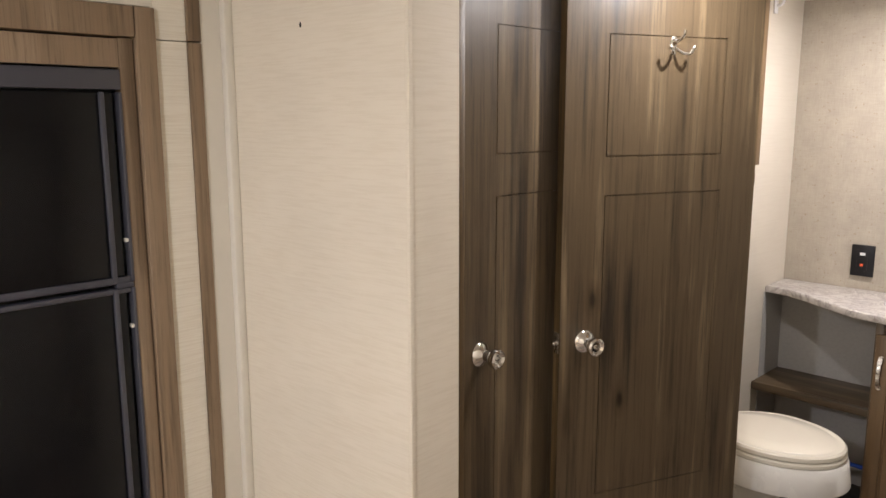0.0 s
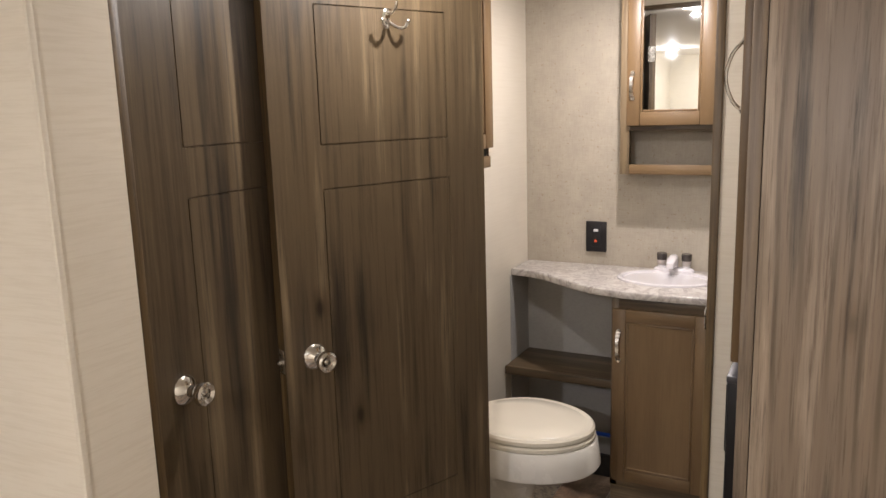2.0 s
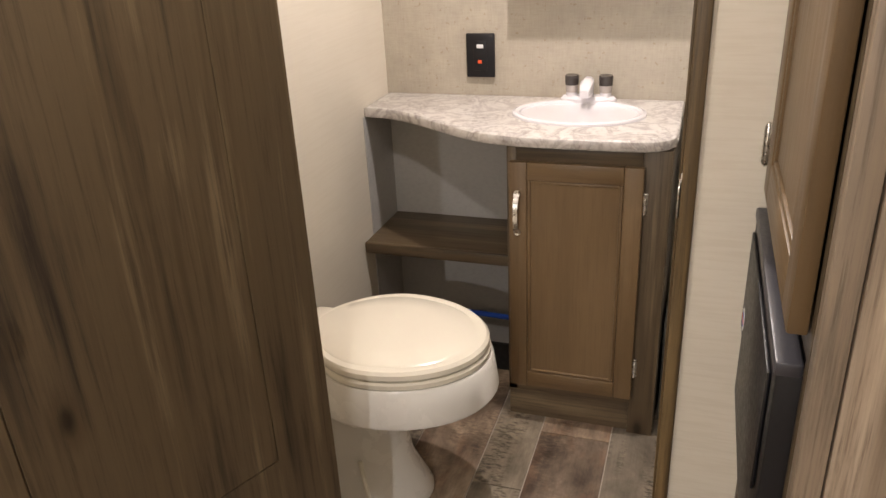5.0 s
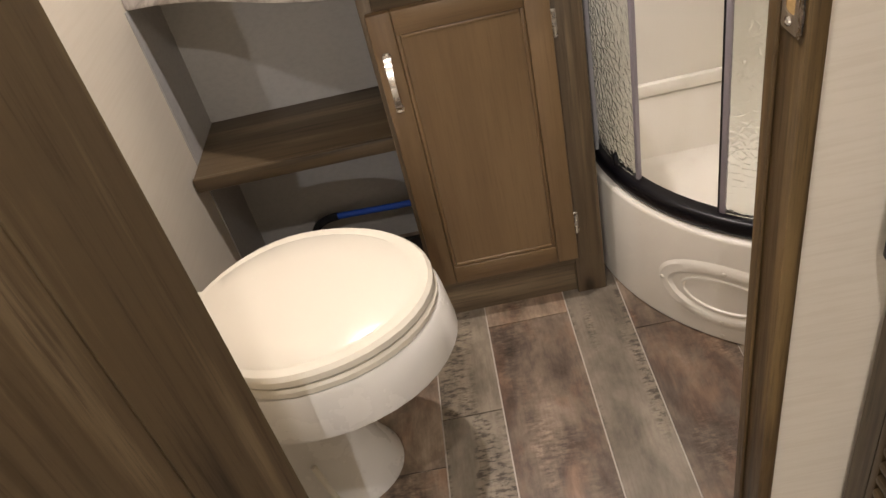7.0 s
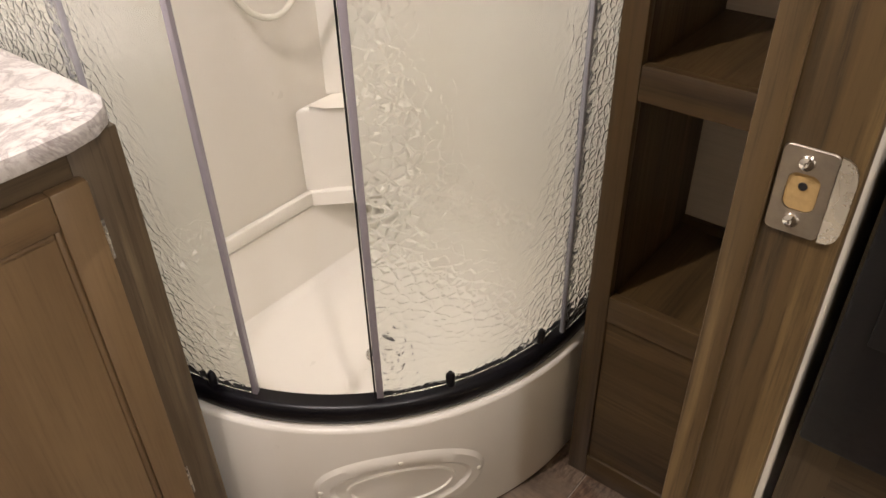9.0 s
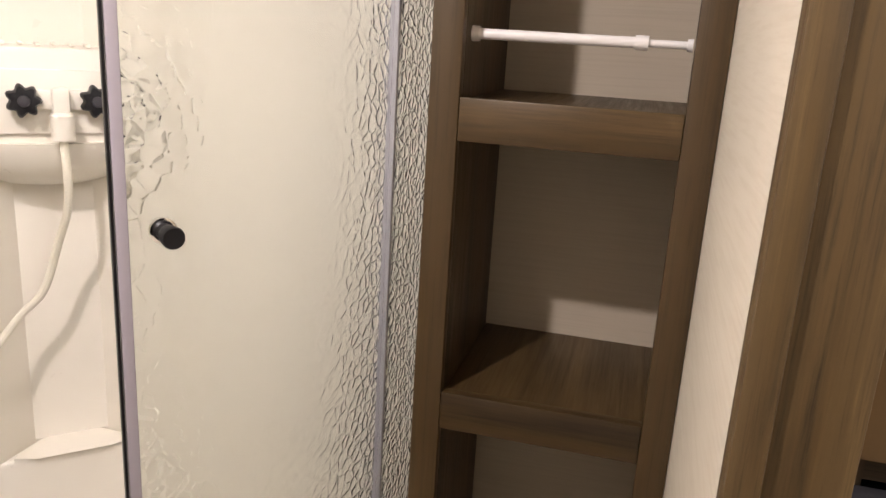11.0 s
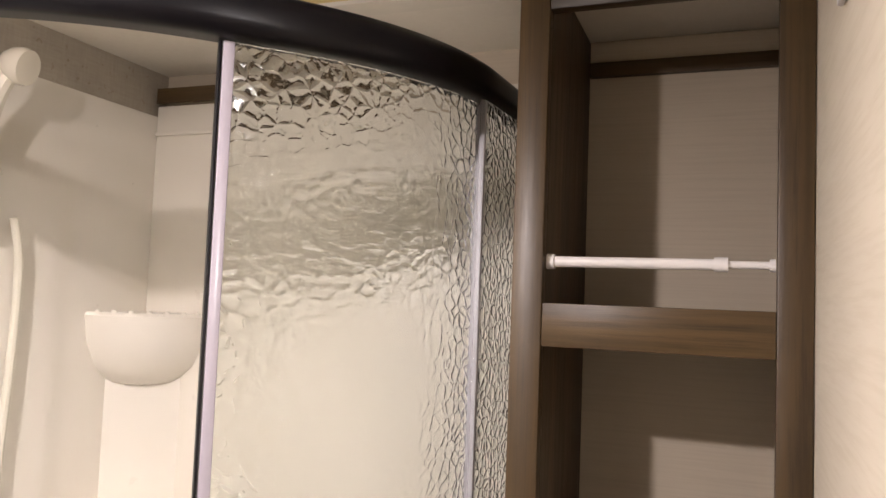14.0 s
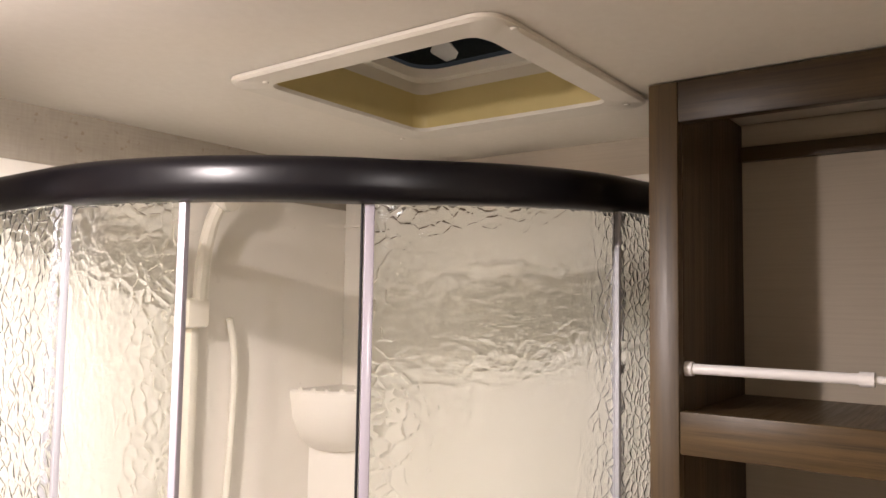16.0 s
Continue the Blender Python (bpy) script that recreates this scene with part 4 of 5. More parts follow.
toilet = thing("toilet", "bone-coloured plastic toilet with the lid closed", "toilet", (0.22, TY, 0))
part("pedestal", loft([egg(0.20, 0.03, 0.36, 0.120, 0.0), egg(0.20, 0.03, 0.36, 0.120, 0.012), egg(0.20, 0.035, 0.345, 0.108, 0.04), egg(0.19, 0.04, 0.31, 0.092, 0.11),
                       egg(0.19, 0.04, 0.30, 0.090, 0.19), egg(0.20, 0.04, 0.322, 0.099, 0.245), egg(0.22, 0.04, 0.37, 0.120, 0.285), egg(0.26, 0.04, 0.455, 0.158, 0.318), egg(0.28, 0.04, 0.512, 0.188, 0.337)]), BOWL, toilet)
part("rim", loft([egg(0.28, 0.04, 0.513, 0.189, 0.336), egg(0.28, 0.04, 0.534, 0.202, 0.340), egg(0.28, 0.04, 0.538, 0.204, 0.347), egg(0.28, 0.04, 0.527, 0.193, 0.427), egg(0.28, 0.04, 0.522, 0.189, 0.433)]), BOWL, toilet)
part("seat", loft([egg(0.28, 0.09, 0.515, 0.185, 0.431), egg(0.28, 0.09, 0.521, 0.190, 0.437), egg(0.28, 0.09, 0.521, 0.190, 0.447), egg(0.28, 0.09, 0.516, 0.186, 0.452)]), BONE, toilet)
part("lid", loft([egg(0.28, 0.085, 0.514, 0.184, 0.453), egg(0.28, 0.083, 0.519, 0.188, 0.459), egg(0.28, 0.083, 0.518, 0.187, 0.470), egg(0.28, 0.085, 0.511, 0.181, 0.477),
                  egg(0.28, 0.09, 0.497, 0.170, 0.4775), egg(0.28, 0.092, 0.490, 0.164, 0.4765), egg(0.28, 0.095, 0.482, 0.158, 0.480), egg(0.28, 0.12, 0.40, 0.10, 0.484), egg(0.28, 0.2, 0.32, 0.03, 0.485)]), BONE, toilet, "closed bone-coloured lid")
part("hinge_block", box(0.045, 0.10, TY - 0.09, TY + 0.09, 0.430, 0.466, 0.010), BONE, toilet)
part("flush_pedal", loft([[(x, y + w * a, 0.255 + h * b) for a, b in ((-1, -1), (1, -1), (1, 1), (-1, 1))] for x, y, w, h in
                          ((0.30, -0.715, 0.010, 0.008), (0.345, -0.705, 0.022, 0.008), (0.40, -0.695, 0.028, 0.008), (0.415, -0.693, 0.020, 0.004))]), BOWL, toilet, "flush pedal")
part("hose_fitting", tube([(0.22, -0.872, 0.16), (0.235, -0.885, 0.10), (0.245, -0.890, 0.06)], 0.006), HOSE, toilet)
part("bolt_cap", lathe([(0, 0), (0.012, 0), (0.011, 0.006), (0.006, 0.011), (0, 0.012)], (0.24, -0.886, 0.012), (0, 0, 1), 14), BONE, toilet)

# ---- shower ----
CX, CY, RR = 1.42, -0.22, 0.51
WX = 1.632


def arc_pts(radius, a0, a1, n, z):
    return [(CX + radius * math.cos(radians(a0 + (a1 - a0) * k / n)), CY + radius * math.sin(radians(a0 + (a1 - a0) * k / n)), z) for k in range(n + 1)]


def front_line(radius, n=36, left=-0.012, right=WX):
    """The shower's front: straight from the back wall, round the quarter bend, straight to the side wall."""
    return [(CX - radius, left)] + [(p[0], p[1]) for p in arc_pts(radius, 180, 270, n, 0)] + [(right, CY - radius)]


def ribbon(r0, r1, z0, z1, n=36, bevel=0.0, left=-0.012, right=WX):
    """A bent bar between two radii along the shower's front."""
    a, b = front_line(r0, n, left, right), front_line(r1, n, left, right)
    bv = bevel
    rings = []
    for (x0, y0), (x1, y1) in zip(a, b):
        def at(t, z):
            return (x0 + (x1 - x0) * t, y0 + (y1 - y0) * t, z)
        e = bv / abs(r1 - r0) if bv else 0
        turn_ = [radians(22.5 * k) for k in range(5)]
        low = [at(1 - e + e * math.sin(q), z0 + bv - bv * math.cos(q)) for q in turn_]
        high = [at(1 - e + e * math.cos(q), z1 - bv + bv * math.sin(q)) for q in turn_]
        rings.append([at(0, z0), *low, *high, at(0, z1)] if bv else [at(0, z0), at(1, z0), at(1, z1), at(0, z1)])
    return loft(rings)


pan = thing("shower_pan", "cream moulded corner shower pan with a curved skirt", "shower pan", (1.25, -0.4, 0))
part("skirt", ribbon(0.50, 0.532, 0.0, 0.282, 40, 0.008), ABS, pan)
base = front_line(0.50, 30)
part("pan_floor", prism([(x, y) for x, y in base] + [(WX, -0.012)], 0.06, 0.095), ABS, pan)
slope = []
inner = [(CX - 0.50, -0.012)] + base[1:-1] + [(WX, CY - 0.50), (WX, -0.012)]
mid = Vector((1.30, -0.33))
for f, z in ((1.0, 0.282), (0.965, 0.276), (0.93, 0.20), (0.87, 0.115), (0.80, 0.100), (0.30, 0.096)):
    slope.append([(mid.x + (x - mid.x) * f, mid.y + (y - mid.y) * f, z) for x, y in inner])
part("basin", loft(slope, False), ABS, pan)
dr = part("drain", lathe([(0, 0), (0.030, 0), (0.028, 0.003), (0.020, 0.0035), (0, 0.002)], (1.316, -0.345, 0.0975), (0, 0, 1), 24), NICKEL, pan, "metal shower drain")
part("strainer", lathe([(0, 0), (0.019, 0), (0.017, 0.001), (0, 0.0012)], (1.316, -0.345, 0.1008), (0, 0, 1), 16), GRAPHITE, dr)


def skirt_ellipse(aw, ah, z, r0, r1, width):
    """A raised oval ring that follows the curved skirt."""
    rings = []
    n = 48
    for k in range(n):
        t = 2 * math.pi * k / n
        ring = []
        for du, dr_ in ((-width, r0), (-width * 0.5, r1), (width * 0.5, r1), (width, r0)):
            u, w = (aw + du) * math.cos(t), (ah + du) * math.sin(t)
            a = radians(229.3) + u / 0.532
            ring.append((CX + dr_ * math.cos(a), CY + dr_ * math.sin(a), z + w))
        rings.append(ring)
    rings.append(rings[0])
    bm = loft(rings, False)
    bmesh.ops.remove_doubles(bm, verts=bm.verts, dist=1e-6)
    return bm


hatch = part("access_hatch", skirt_ellipse(0.135, 0.068, 0.128, 0.531, 0.5375, 0.020), ABS, pan, "raised oval access hatch")
part("hatch_ring", skirt_ellipse(0.092, 0.042, 0.128, 0.531, 0.5355, 0.005), ABS, hatch)
for t in (0, 90, 180, 270):
    u, w = 0.140 * math.cos(radians(t)), 0.068 * math.sin(radians(t))
    a = radians(229.3) + u / 0.532
    screw(hatch, (CX + 0.5372 * math.cos(a), CY + 0.5372 * math.sin(a), 0.128 + w), (math.cos(a), math.sin(a), 0), 0.005, BONE)
screw(pan, (CX + 0.532 * math.cos(radians(229.3)), CY + 0.532 * math.sin(radians(229.3)), 0.016), (math.cos(radians(229.3)), math.sin(radians(229.3)), 0), 0.005, BONE)

sur2 = thing("shower_surround", "cream plastic shower wall panels with a corner seat", "shower wall", (1.3, -0.02, 0.28))
part("back_panel", box(0.902, WX + 0.01, -0.012, -0.001, 0.10, 1.926, 0.002), ABS, sur2)
part("side_panel", box(WX, WX + 0.037, -0.779, -0.012, 0.10, 1.945, 0.002), ABS, sur2)
part("back_ledge", box(0.902, 1.46, -0.030, -0.012, 0.2825, 0.318, 0.006), ABS, sur2)
part("side_ledge", box(WX - 0.018, WX, -0.735, -0.17, 0.2825, 0.318, 0.006), ABS, sur2)
part("corner_ledge", prism([(1.44, -0.012), (1.452, -0.032), (1.612, -0.192), (WX, -0.18), (WX, -0.012)], 0.2825, 0.318, 0.006), ABS, sur2)
part("joint", prism([(1.47, -0.013), (1.462, -0.028), (1.606, -0.172), (WX - 0.001, -0.19), (WX - 0.001, -0.013)], 0.279, 0.2824), BLACK, sur2, "dark joint under the ledge")
part("seat", prism([(1.452, -0.012), (1.47, -0.035), (1.50, -0.055), (1.588, -0.143), (1.61, -0.175), (WX, -0.18), (WX, -0.012)], 0.318, 0.522, 0.012, 3), ABS, sur2, "moulded corner seat")
part("column", prism([(1.545, -0.012), (1.560, -0.024), (1.620, -0.084), (WX, -0.10), (WX, -0.012)], 0.522, 1.46, 0.0), ABS, sur2)
part("bowl_shelf", loft([[(WX - r * math.cos(radians(a)) * 0.98, -0.012 - r * math.sin(radians(a)) * 0.98, z) for a in range(0, 91, 10)] + [(WX, -0.012, z)]
                         for r, z in ((0.042, 1.428), (0.080, 1.438), (0.116, 1.468), (0.136, 1.508), (0.145, 1.556), (0.141, 1.561))]), ABS, sur2, "moulded quarter-round shelf")
for k in range(7):
    a = radians(8 + k * 12.3)
    part("shelf_bump", lathe([(0, 0), (0.006, 0), (0.004, 0.005), (0, 0.006)], (WX - 0.132 * math.cos(a), -0.012 - 0.132 * math.sin(a), 1.560), (0, 0, 1), 8), ABS, sur2)
part("lower_bowl", loft([[(WX - r * math.cos(radians(a)), -0.012 - r * math.sin(radians(a)), z) for a in range(0, 91, 10)] + [(WX, -0.012, z)]
                         for r, z in ((0.09, 1.005), (0.13, 1.02), (0.165, 1.05), (0.178, 1.085))]), ABS, sur2)
U, W = Vector((0.7071, -0.7071, 0)), Vector((-0.7071, -0.7071, 0))
PC = Vector((1.525, -0.137, 1.156))


def diag(u, w, z):
    return PC + U * u + W * w + Vector((0, 0, z))


def diag_box(u0, u1, w0, w1, z0, z1, bevel=0.0):
    bm = box(u0, u1, w0, w1, z0, z1, bevel)
    bm.transform(Matrix(((U.x, W.x, 0, PC.x), (U.y, W.y, 0, PC.y), (0, 0, 1, PC.z), (0, 0, 0, 1))))
    return bm


ctl = part("control_box", diag_box(-0.128, 0.128, -0.10, -0.004, -0.080, 0.078, 0.012), ABS, sur2, "moulded box for the valve")
for k in range(9):
    part("soap_ridge", diag_box(-0.10 + k * 0.024, -0.092 + k * 0.024, -0.07, -0.012, 0.078, 0.083, 0.002), ABS, ctl)
part("trim", box(WX - 0.004, WX, -0.45, -0.012, 1.950, 1.978), UNIT["Y"], sur2, "dark wood trim strip under the ceiling")
part("top_ledge", box(WX - 0.006, WX, -0.78, -0.014, 1.888, 1.895, 0.001), ABS, sur2)

val = thing("shower_valve", "cream shower valve with two black star knobs", "shower valve", tuple(PC))
part("plate", diag_box(-0.118, 0.118, -0.004, 0.004, -0.056, 0.044, 0.005), ABS, val)
part("body", join(lathe([(0, 0), (0.017, 0), (0.017, 0.02), (0, 0.02)], diag(0, 0.004, -0.005), W, 16), diag_box(-0.055, 0.055, 0.004, 0.016, -0.018, 0.014, 0.006)), ABS, val)
part("spout", lathe([(0, 0), (0.017, 0), (0.018, 0.038), (0.015, 0.042), (0, 0.042)], diag(0, 0.028, -0.062), (0, 0, 1), 16), ABS, val)
part("spout_arm", diag_box(-0.013, 0.013, 0.006, 0.034, -0.026, 0.018, 0.006), ABS, val)


def star_knob(u):
    n = 48
    def ring(s, h):
        pts = []
        for k in range(n):
            a = 2 * math.pi * k / n
            r = s * (0.0225 + 0.0035 * math.cos(7 * a))
            pts.append(diag(u + r * math.cos(a), h, -0.002 + r * math.sin(a)))
        return pts
    kn = part("knob", loft([ring(0.75, 0.014), ring(1.0, 0.018), ring(1.0, 0.034), ring(0.85, 0.040), ring(0.35, 0.041)]), BLACKPLASTIC, val, "black star-shaped knob")
    part("cap", lathe([(0, 0), (0.009, 0), (0.008, 0.003), (0, 0.004)], diag(u, 0.0405, -0.002), W, 14), GRAPHITE, kn)


star_knob(-0.051)
star_knob(0.051)
for u in (-0.111, 0.111):
    for z in (-0.049, 0.037):
        screw(val, diag(u, 0.004, z), W, 0.003)
# hand shower
hs = thing("hand_shower", "cream hand shower with a hose in its wall holder", "shower head", (1.25, -0.05, 0.75))
part("slide_bar", box(1.243, 1.261, -0.040, -0.014, 0.95, 1.735, 0.006), HOSE, hs)
part("holder", box(1.218, 1.262, -0.066, -0.012, 1.685, 1.735, 0.008), BONE, hs)
part("handle", tube([(1.246, -0.055, 1.73), (1.247, -0.060, 1.80), (1.252, -0.072, 1.86), (1.260, -0.088, 1.90)], 0.0125), BONE, hs)
part("head", lathe([(0, 0), (0.016, 0.0), (0.024, 0.012), (0.027, 0.026), (0.025, 0.034), (0.0, 0.036)], (1.258, -0.078, 1.912), (0.25, -0.85, -0.25), 20), BONE, hs, "round spray head")
part("hose", tube([diag(0, 0.028, -0.062), diag(0, 0.03, -0.16), (1.512, -0.125, 0.92), (1.50, -0.10, 0.84), (1.47, -0.075, 0.80), (1.41, -0.055, 0.745), (1.34, -0.045, 0.78), (1.30, -0.040, 0.90), (1.315, -0.035, 1.15), (1.335, -0.033, 1.45), (1.338, -0.035, 1.62), (1.32, -0.04, 1.70)], 0.0065, 10, 8), HOSE, hs, "cream shower hose")

# curved enclosure
enc = thing("shower_enclosure", "curved shower enclosure with black rails and textured glass", "shower enclosure", (1.1, -0.5, 0.28))
part("bottom_rail", ribbon(0.488, 0.522, 0.2825, 0.322, 60, 0.012), BLACKRAIL, enc, "black curved bottom rail")


def lift(bm):
    """The top rail was hung a little out of level: it rises towards the shelving unit."""
    for v in bm.verts:
        if v.co.z > 1.5:
            v.co.z += 0.055 * max(0.0, v.co.x - 1.10)
    return bm


def pane(a0, a1, radius, z0, z1, name, left=None, right=None, thick=0.005):
    n = max(4, int(abs(a1 - a0) / 2))
    line = [(x, y) for x, y, _ in arc_pts(radius, a0, a1, n, 0)]
    line2 = [(x, y) for x, y, _ in arc_pts(radius + thick, a0, a1, n, 0)]
    if left is not None:
        line, line2 = [(CX - radius, left)] + line, [(CX - radius - thick, left)] + line2
    if right is not None:
        line, line2 = line + [(right, CY - radius)], line2 + [(right, CY - radius - thick)]
    rings = [[(x0, y0, z0), (x1, y1, z0), (x1, y1, z1), (x0, y0, z1)] for (x0, y0), (x1, y1) in zip(line, line2)]
    ob = part(name, lift(loft(rings)), GLASS, enc, "textured rain glass pane")
    ob.data.materials.append(CLEARGLASS)
    for poly in ob.data.polygons:
        if poly.index % 4 == 3:
            poly.material_index = 1
    ob.visible_shadow = False
    return ob


def edge_strip(a, radius, z0, z1, parent, mat, w=0.010, d=0.010):
    c, s = math.cos(radians(a)), math.sin(radians(a))
    bm = box(-w / 2, w / 2, -d / 2, d / 2, z0, z1, 0.0015)
    bm.transform(Matrix.Translation((CX + radius * c, CY + radius * s, 0)) @ Matrix.Rotation(radians(a + 90), 4, "Z"))
    return part("edge_strip", lift(bm), mat, parent)


part("top_rail", lift(ribbon(0.490, 0.524, 1.838, 1.887, 60, 0.017)), BLACKRAIL, enc, "black curved top rail")
GZ0, GZ1 = 0.3225, 1.8375
fl = pane(180, 186, 0.514, GZ0, GZ1, "fixed_pane", left=-0.014)
dl = pane(181, 203.0, 0.497, GZ0, GZ1, "sliding_door")
drr = pane(226.6, 270, 0.497, GZ0, GZ1, "sliding_door")
fr2 = pane(266, 270, 0.514, GZ0, GZ1, "fixed_pane", right=WX - 0.001)
edge_strip(203.4, 0.4995, GZ0, GZ1, dl, SEAL, 0.009)
edge_strip(181.6, 0.4995, GZ0, GZ1, dl, ALU, 0.008)
edge_strip(226.0, 0.4995, GZ0, GZ1, drr, BLACKRAIL, 0.003, 0.010)
edge_strip(226.9, 0.4995, GZ0, GZ1, drr, SEAL, 0.011)
edge_strip(269.5, 0.4995, GZ0, GZ1, drr, ALU, 0.011)
edge_strip(266.5, 0.516, GZ0, GZ1, fr2, ALU, 0.006, 0.008)
edge_strip(186, 0.516, GZ0, GZ1, fl, ALU, 0.006, 0.008)
for a in (194.5, 240.2, 261.4):
    c, s = math.cos(radians(a)), math.sin(radians(a))
    part("door_guide", lathe([(0, 0), (0.007, 0), (0.008, 0.01), (0.008, 0.022), (0.004, 0.028), (0, 0.028)], (CX + 0.504 * c, CY + 0.504 * s, 0.322), (0, 0, 1), 10), BLACKPLASTIC, enc, "black door guide")
a = 230.9
c, s = math.cos(radians(a)), math.sin(radians(a))
kn = part("door_knob", lathe([(0, 0), (0.011, 0), (0.011, 0.005), (0.008, 0.008), (0.007, 0.018), (0.0095, 0.020), (0.0108, 0.034), (0.0098, 0.037), (0, 0.036)], (CX + 0.502 * c, CY + 0.502 * s, 1.094), (c, s, 0), 20), BLACKPLASTIC, drr, "black knob with a chrome collar")
part("collar", lathe([(0, 0), (0.0125, 0), (0.0125, 0.006), (0, 0.006)], (CX + 0.502 * c, CY + 0.502 * s, 1.094), (c, s, 0), 20), CHROME, kn)

# ---- open shelving unit ----
UY0, UY1, UX = -1.1072, -0.780, 1.382
unit = thing("shelving_unit", "tall dark walnut open shelving unit beside the shower", "shelving unit", (1.5, -0.95, 0))
part("side_panel", box(UX + 0.018, 1.6635, UY1 - 0.0155, UY1, 0, CEIL - 0.002), UNIT["Z"], unit)
part("side_panel", box(UX + 0.018, 1.6635, UY0, UY0 + 0.016, 0, CEIL - 0.002), UNIT["Z"], unit)
part("stile", box(UX, UX + 0.018, -0.817, UY1, 0, CEIL - 0.002, 0.0015), UNIT["Z"], unit)
part("stile", box(UX, UX + 0.018, UY0, -1.071, 0, CEIL - 0.002, 0.0015), UNIT["Z"], unit)
part("top_rail", box(UX, UX + 0.018, -1.0705, -0.8175, 1.959, CEIL - 0.002, 0.0015), UNIT["Y"], unit)
part("bottom_rail", box(UX, UX + 0.018, -1.0705, -0.8175, 0.0, 0.055, 0.0015), UNIT["Y"], unit)
part("back_board", box(1.664, 1.668, -1.090, -0.7965, 0.0, CEIL - 0.004), UNITPAPER, unit, "tan papered back")
part("inner_post", box(UX + 0.0185, 1.6635, -0.817, -0.796, 0, CEIL - 0.004), UNIT["Z"], unit)
for z in (1.606, 1.216, 0.840, 0.446):
    sb = part("shelf", box(UX + 0.0185, 1.6635, -1.090, -0.818, z - 0.018, z - 0.003), UNIT["X"], unit)
    part("shelf_edge", box(UX + 0.0005, UX + 0.018, -1.0705, -0.8175, z - 0.051, z, 0.0015), UNIT["Y"], sb)
part("lower_panel", box(UX + 0.006, UX + 0.016, -1.0705, -0.8175, 0.055, 0.394), UNIT["Y"], unit)
part("back_strip", box(1.652, 1.6635, -1.090, -0.818, 0.430, 0.460), UNIT["Y"], unit)
part("back_strip", box(1.652, 1.6635, -1.090, -0.818, 1.953, 1.975), UNIT["Y"], unit)
for z, x in ((1.656, 1.406), (1.289, 1.429)):
    rod = thing("shelf_rod", "white spring tension rod across the shelf", "tension rod", (x, -0.946, z), group="shelf rods")
    part("thick_tube", lathe([(0, 0), (0.0065, 0), (0.0065, 0.185), (0, 0.185)], (x, -0.826, z), (0, -1, 0), 14), ROD, rod)
    part("thin_tube", lathe([(0, 0), (0.0045, 0), (0.0045, 0.059), (0, 0.059)], (x, -1.011, z), (0, -1, 0), 14), ROD, rod)
    part("collar", lathe([(0, 0), (0.0085, 0), (0.0085, 0.015), (0, 0.015)], (x, -1.007, z), (0, -1, 0), 14), ROD, rod)
    part("end_cap", lathe([(0, 0), (0.0095, 0), (0.009, 0.009), (0, 0.009)], (x, -0.8175, z), (0, -1, 0), 14), ROD, rod)
    part("end_cap", lathe([(0, 0), (0.0075, 0), (0.007, 0.006), (0, 0.006)], (x, -1.0705, z), (0, 1, 0), 14), ROD, rod)
wh = thing("towel_hook", "white plastic towel hook on the wall", "hook", (1.12, -1.12, 1.87))
part("back_plate", box(1.140, 1.172, -1.1075, -1.1015, 1.853, 1.923, 0.003), ROD, wh)
part("arm", tube([(1.156, -1.102, 1.883), (1.152, -1.091, 1.882), (1.148, -1.081, 1.891), (1.147, -1.079, 1.903)], 0.0055), ROD, wh)

wh2 = thing("towel_hook", "white plastic towel hook on the wall", "hook", (0.0, HOOK_Y, HOOK_Z - 0.04))
part("back_plate", box(0.001, 0.007, HOOK_Y - 0.016, HOOK_Y + 0.016, HOOK_Z - 0.02, HOOK_Z + 0.05, 0.003), ROD, wh2)
part("arm", tube([(0.006, HOOK_Y, HOOK_Z + 0.010), (0.018, HOOK_Y, HOOK_Z + 0.008), (0.030, HOOK_Y, HOOK_Z + 0.018), (0.032, HOOK_Y, HOOK_Z + 0.030)], 0.0055), ROD, wh2)

# ---- roof vent ----
vent = thing("roof_vent", "white framed roof vent with a dark screen and fan", "roof vent", (1.255, -0.545, CEIL))
F0, F1, G0, G1 = VX0 - 0.036, VX1 + 0.048, VY0 - 0.040, VY1 + 0.040


def rounded(x0, x1, y0, y1, r, n=6):
    pts = []
    for cx, cy, a in ((x1 - r, y1 - r, 0), (x0 + r, y1 - r, 90), (x0 + r, y0 + r, 180), (x1 - r, y0 + r, 270)):
        pts += [(cx + r * math.cos(radians(a + 90 * k / n)), cy + r * math.sin(radians(a + 90 * k / n))) for k in range(n + 1)]
    return pts


def rings_of(*spec):
    return [[(x, y, z) for x, y in rounded(*r)] for *r, z in [(a, b, c_, d, e, f) for a, b, c_, d, e, f in spec]]


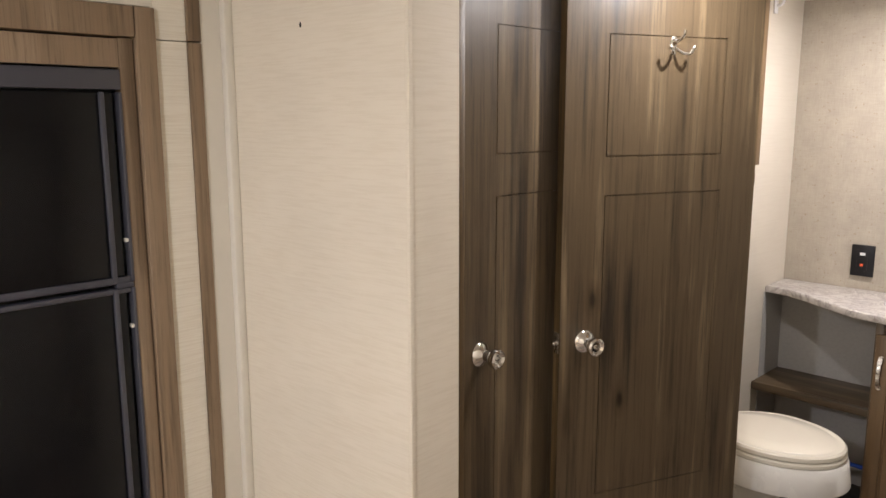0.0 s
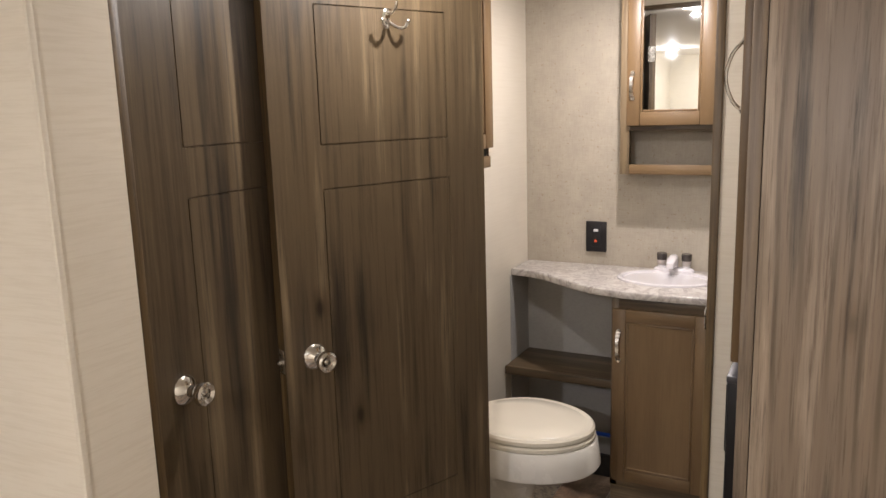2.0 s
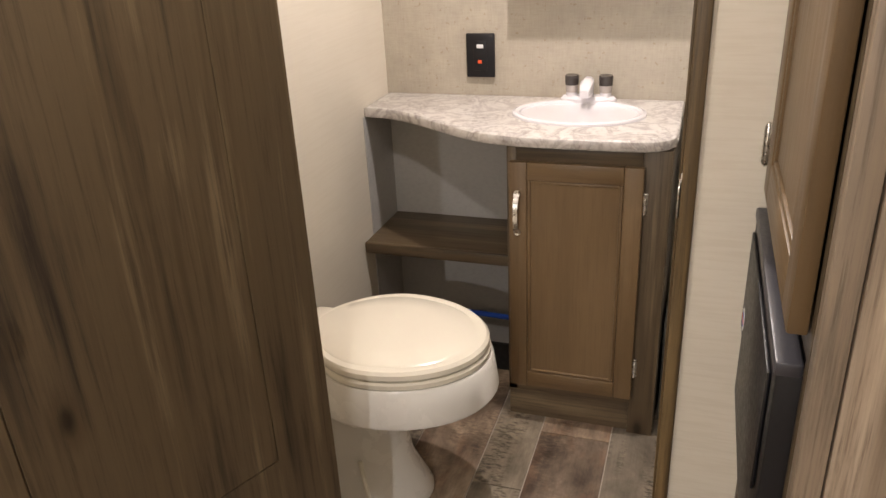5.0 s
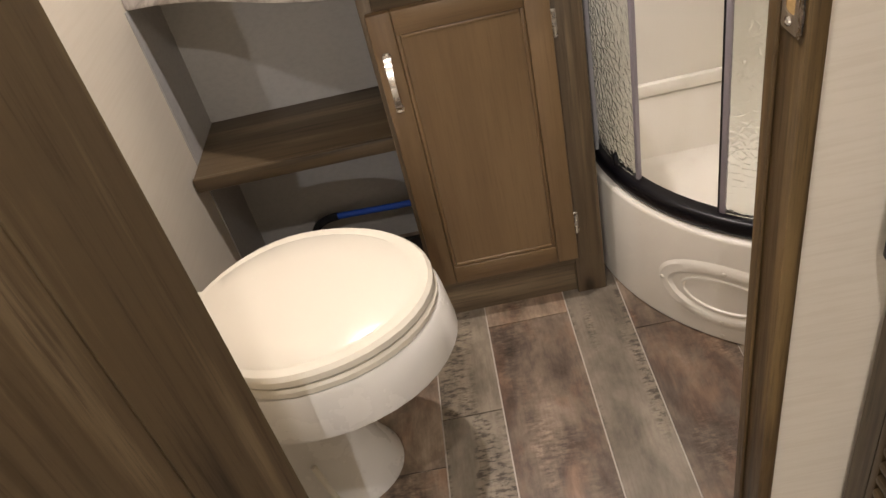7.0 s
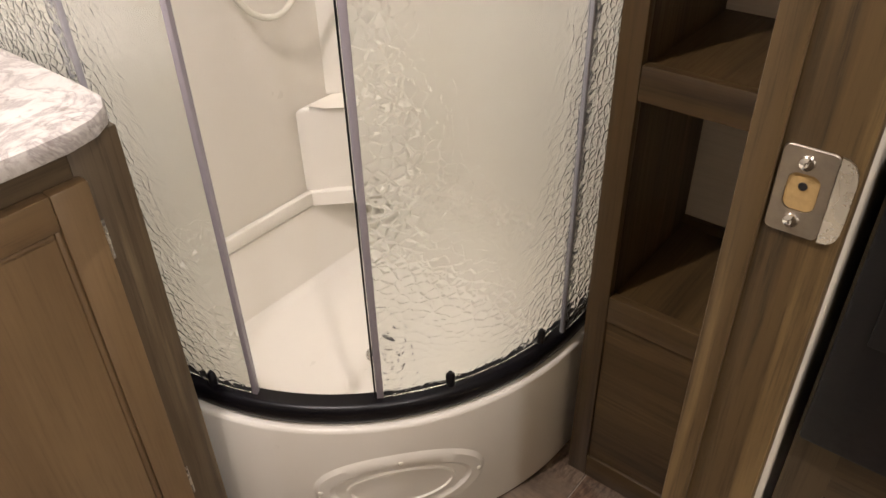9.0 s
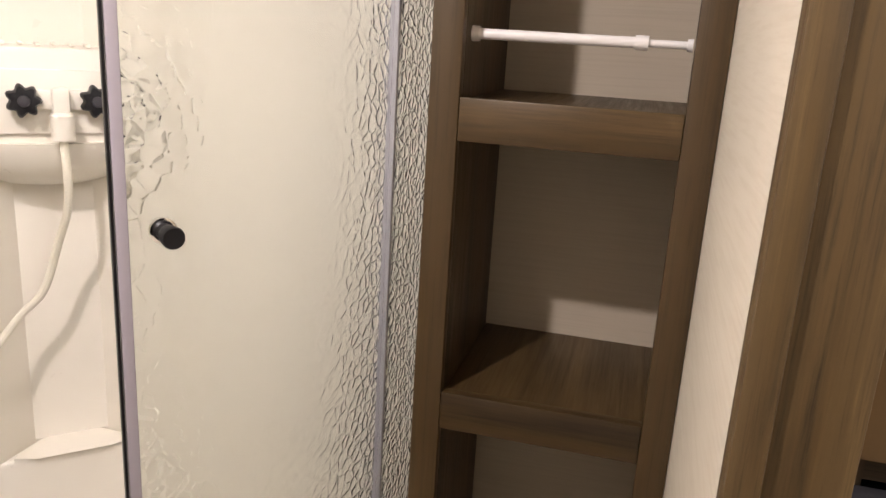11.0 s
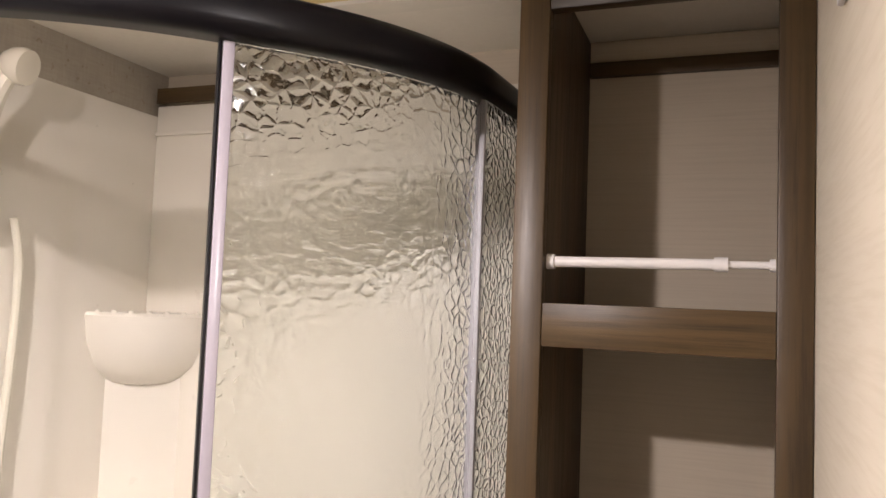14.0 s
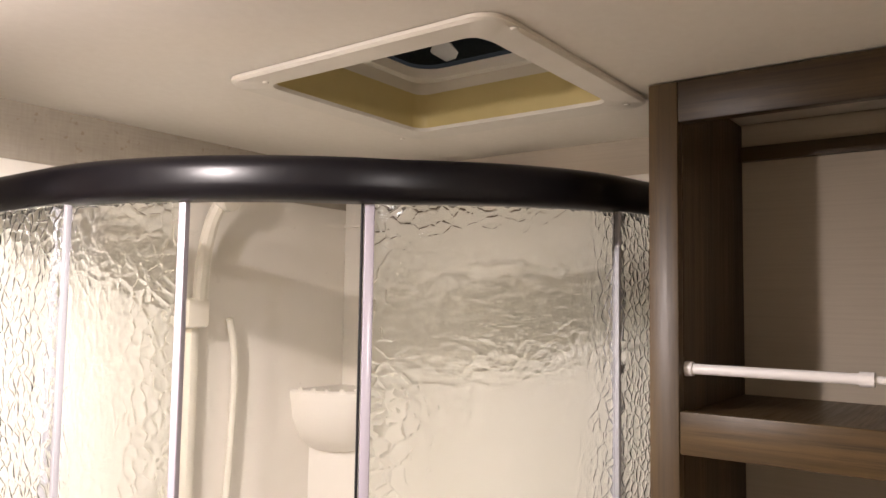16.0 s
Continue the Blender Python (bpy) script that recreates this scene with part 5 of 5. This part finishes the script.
part("flange", loft(rings_of((F0, F1, G0, G1, 0.03, CEIL - 0.001), (F0, F1, G0, G1, 0.03, CEIL - 0.005), (F0 + 0.004, F1 - 0.004, G0 + 0.004, G1 - 0.004, 0.028, CEIL - 0.008),
                             (VX0 + 0.002, VX1 - 0.002, VY0 + 0.002, VY1 - 0.002, 0.02, CEIL - 0.008), (VX0 + 0.004, VX1 - 0.004, VY0 + 0.004, VY1 - 0.004, 0.02, CEIL - 0.002)), False), VENTWHITE, vent)
part("well", loft(rings_of((VX0 + 0.004, VX1 - 0.004, VY0 + 0.004, VY1 - 0.004, 0.02, CEIL - 0.003), (VX0 + 0.006, VX1 - 0.006, VY0 + 0.006, VY1 - 0.006, 0.02, CEIL + 0.050)), False), YELLOWED, vent, "yellowed plastic vent well")
part("screen_frame", loft(rings_of((VX0 + 0.006, VX1 - 0.006, VY0 + 0.006, VY1 - 0.006, 0.02, CEIL + 0.050), (VX0 + 0.006, VX1 - 0.006, VY0 + 0.006, VY1 - 0.006, 0.02, CEIL + 0.069), (VX0 + 0.014, VX1 - 0.014, VY0 + 0.014, VY1 - 0.014, 0.03, CEIL + 0.064),
                                   (VX0 + 0.026, VX1 - 0.026, VY0 + 0.026, VY1 - 0.026, 0.04, CEIL + 0.066), (VX0 + 0.030, VX1 - 0.030, VY0 + 0.030, VY1 - 0.030, 0.04, CEIL + 0.079)), False), VENTWHITE, vent)
part("dome", prism(rounded(VX0 + 0.004, VX1 - 0.004, VY0 + 0.004, VY1 - 0.004, 0.02), CEIL + 0.15, CEIL + 0.16), DARKSCREEN, vent)
part("inner_wall", loft(rings_of((VX0 + 0.020, VX1 - 0.020, VY0 + 0.020, VY1 - 0.020, 0.04, CEIL + 0.09), (VX0 + 0.020, VX1 - 0.020, VY0 + 0.020, VY1 - 0.020, 0.04, CEIL + 0.155)), False), DARKSCREEN, vent)
fan = part("fan_hub", lathe([(0, 0), (0.020, 0), (0.022, 0.012), (0.0, 0.014)], (1.24, -0.545, CEIL + 0.066), (0, 0, 1), 18), FANWHITE, vent)
for k in range(6):
    bm = loft([[(r_ * math.cos(t), r_ * math.sin(t), zc) for t, zc in ((tw - wd, -0.005), (tw + wd, 0.006), (tw + wd, 0.0075), (tw - wd, -0.0035))] for r_, tw, wd in
               ((0.016, 0.0, 0.42), (0.04, 0.08, 0.30), (0.075, 0.18, 0.25), (0.098, 0.26, 0.19), (0.108, 0.32, 0.09))])
    bm.transform(Matrix.Translation((1.24, -0.545, CEIL + 0.074)) @ Matrix.Rotation(radians(60 * k + 15), 4, "Z"))
    part("fan_blade", bm, FANWHITE, fan)
part("motor", lathe([(0, 0), (0.026, 0), (0.026, 0.02), (0, 0.02)], (1.155, -0.64, CEIL + 0.090), (0, 0, 1), 20), BLACKPLASTIC, vent)
for vx, vy in ((1.084, -0.399), (1.430, -0.335), (1.430, -0.731), (1.100, -0.754)):
    screw(vent, (vx, vy, CEIL - 0.008), (0, 0, -1), 0.0045, VENTWHITE)

# ---- ceiling lights ----
def ceiling_light(x, y, group):
    cl_ = thing("ceiling_light", "round flush ceiling light, switched on", "ceiling light", (x, y, CEIL), group=group)
    part("ring", loft([[(x + r_ * math.cos(2 * math.pi * k / 32), y + r_ * math.sin(2 * math.pi * k / 32), z) for k in range(32)] for r_, z in ((0.085, CEIL - 0.001), (0.085, CEIL - 0.010), (0.075, CEIL - 0.018), (0.066, CEIL - 0.018), (0.064, CEIL - 0.010))], False), VENTWHITE, cl_)
    part("diffuser", lathe([(0, 0), (0.066, 0.0), (0.062, 0.010), (0.0, 0.016)], (x, y, CEIL - 0.010), (0, 0, -1), 32), GLOW, cl_)


ceiling_light(*BATH_LAMP, "ceiling lights")
for lx, ly, _ in HALL_LAMPS:
    ceiling_light(lx, ly, "ceiling lights")

# ---- floor planks ----
PITCH_W, PITCH_N = 0.194, 0.133
plank_mesh = {}


def plank(x0, x1, y0, y1):
    g = 0.0016
    key = (round(x1 - x0, 3), round(y1 - y0, 3))
    if key not in plank_mesh:
        bm = box(-(x1 - x0) / 2 + g, (x1 - x0) / 2 - g, -(y1 - y0) / 2 + g, (y1 - y0) / 2 - g, -0.004, 0.0)
        me = bpy.data.meshes.new("plank")
        bm.to_mesh(me)
        bm.free()
        me.materials.append(PLANK_BROAD if x1 - x0 > 0.16 else PLANK_NARROW)
        plank_mesh[key] = me
    ob = new("plank", plank_mesh[key])
    ob.parent = floor
    ob.location = Vector(((x0 + x1) / 2, (y0 + y1) / 2, 0)) - floor.location


rng = random.Random(5)
x, wide = 0.906 - 3 * (PITCH_W + PITCH_N) - PITCH_W - PITCH_N, True
JOINTS = {(0.582, True): -0.443, (0.447, False): -0.692, (0.906, True): -0.537, (0.253, True): -0.81, (0.773, False): -0.31}
while x < 1.75:
    w = PITCH_W if wide else PITCH_N
    y = next((jy for (jx, jw), jy in JOINTS.items() if jw == wide and abs(jx - x) < 0.03), -rng.uniform(0.1, 0.9))
    cuts = [0.05]
    while y > -0.35 - 6.2:
        cuts.append(y)
        y -= 0.92
    cuts.append(-6.4)
    for a, b in zip(cuts, cuts[1:]):
        if a - b > 0.01:
            plank(x, x + w, b, a)
    x += w
    wide = not wide
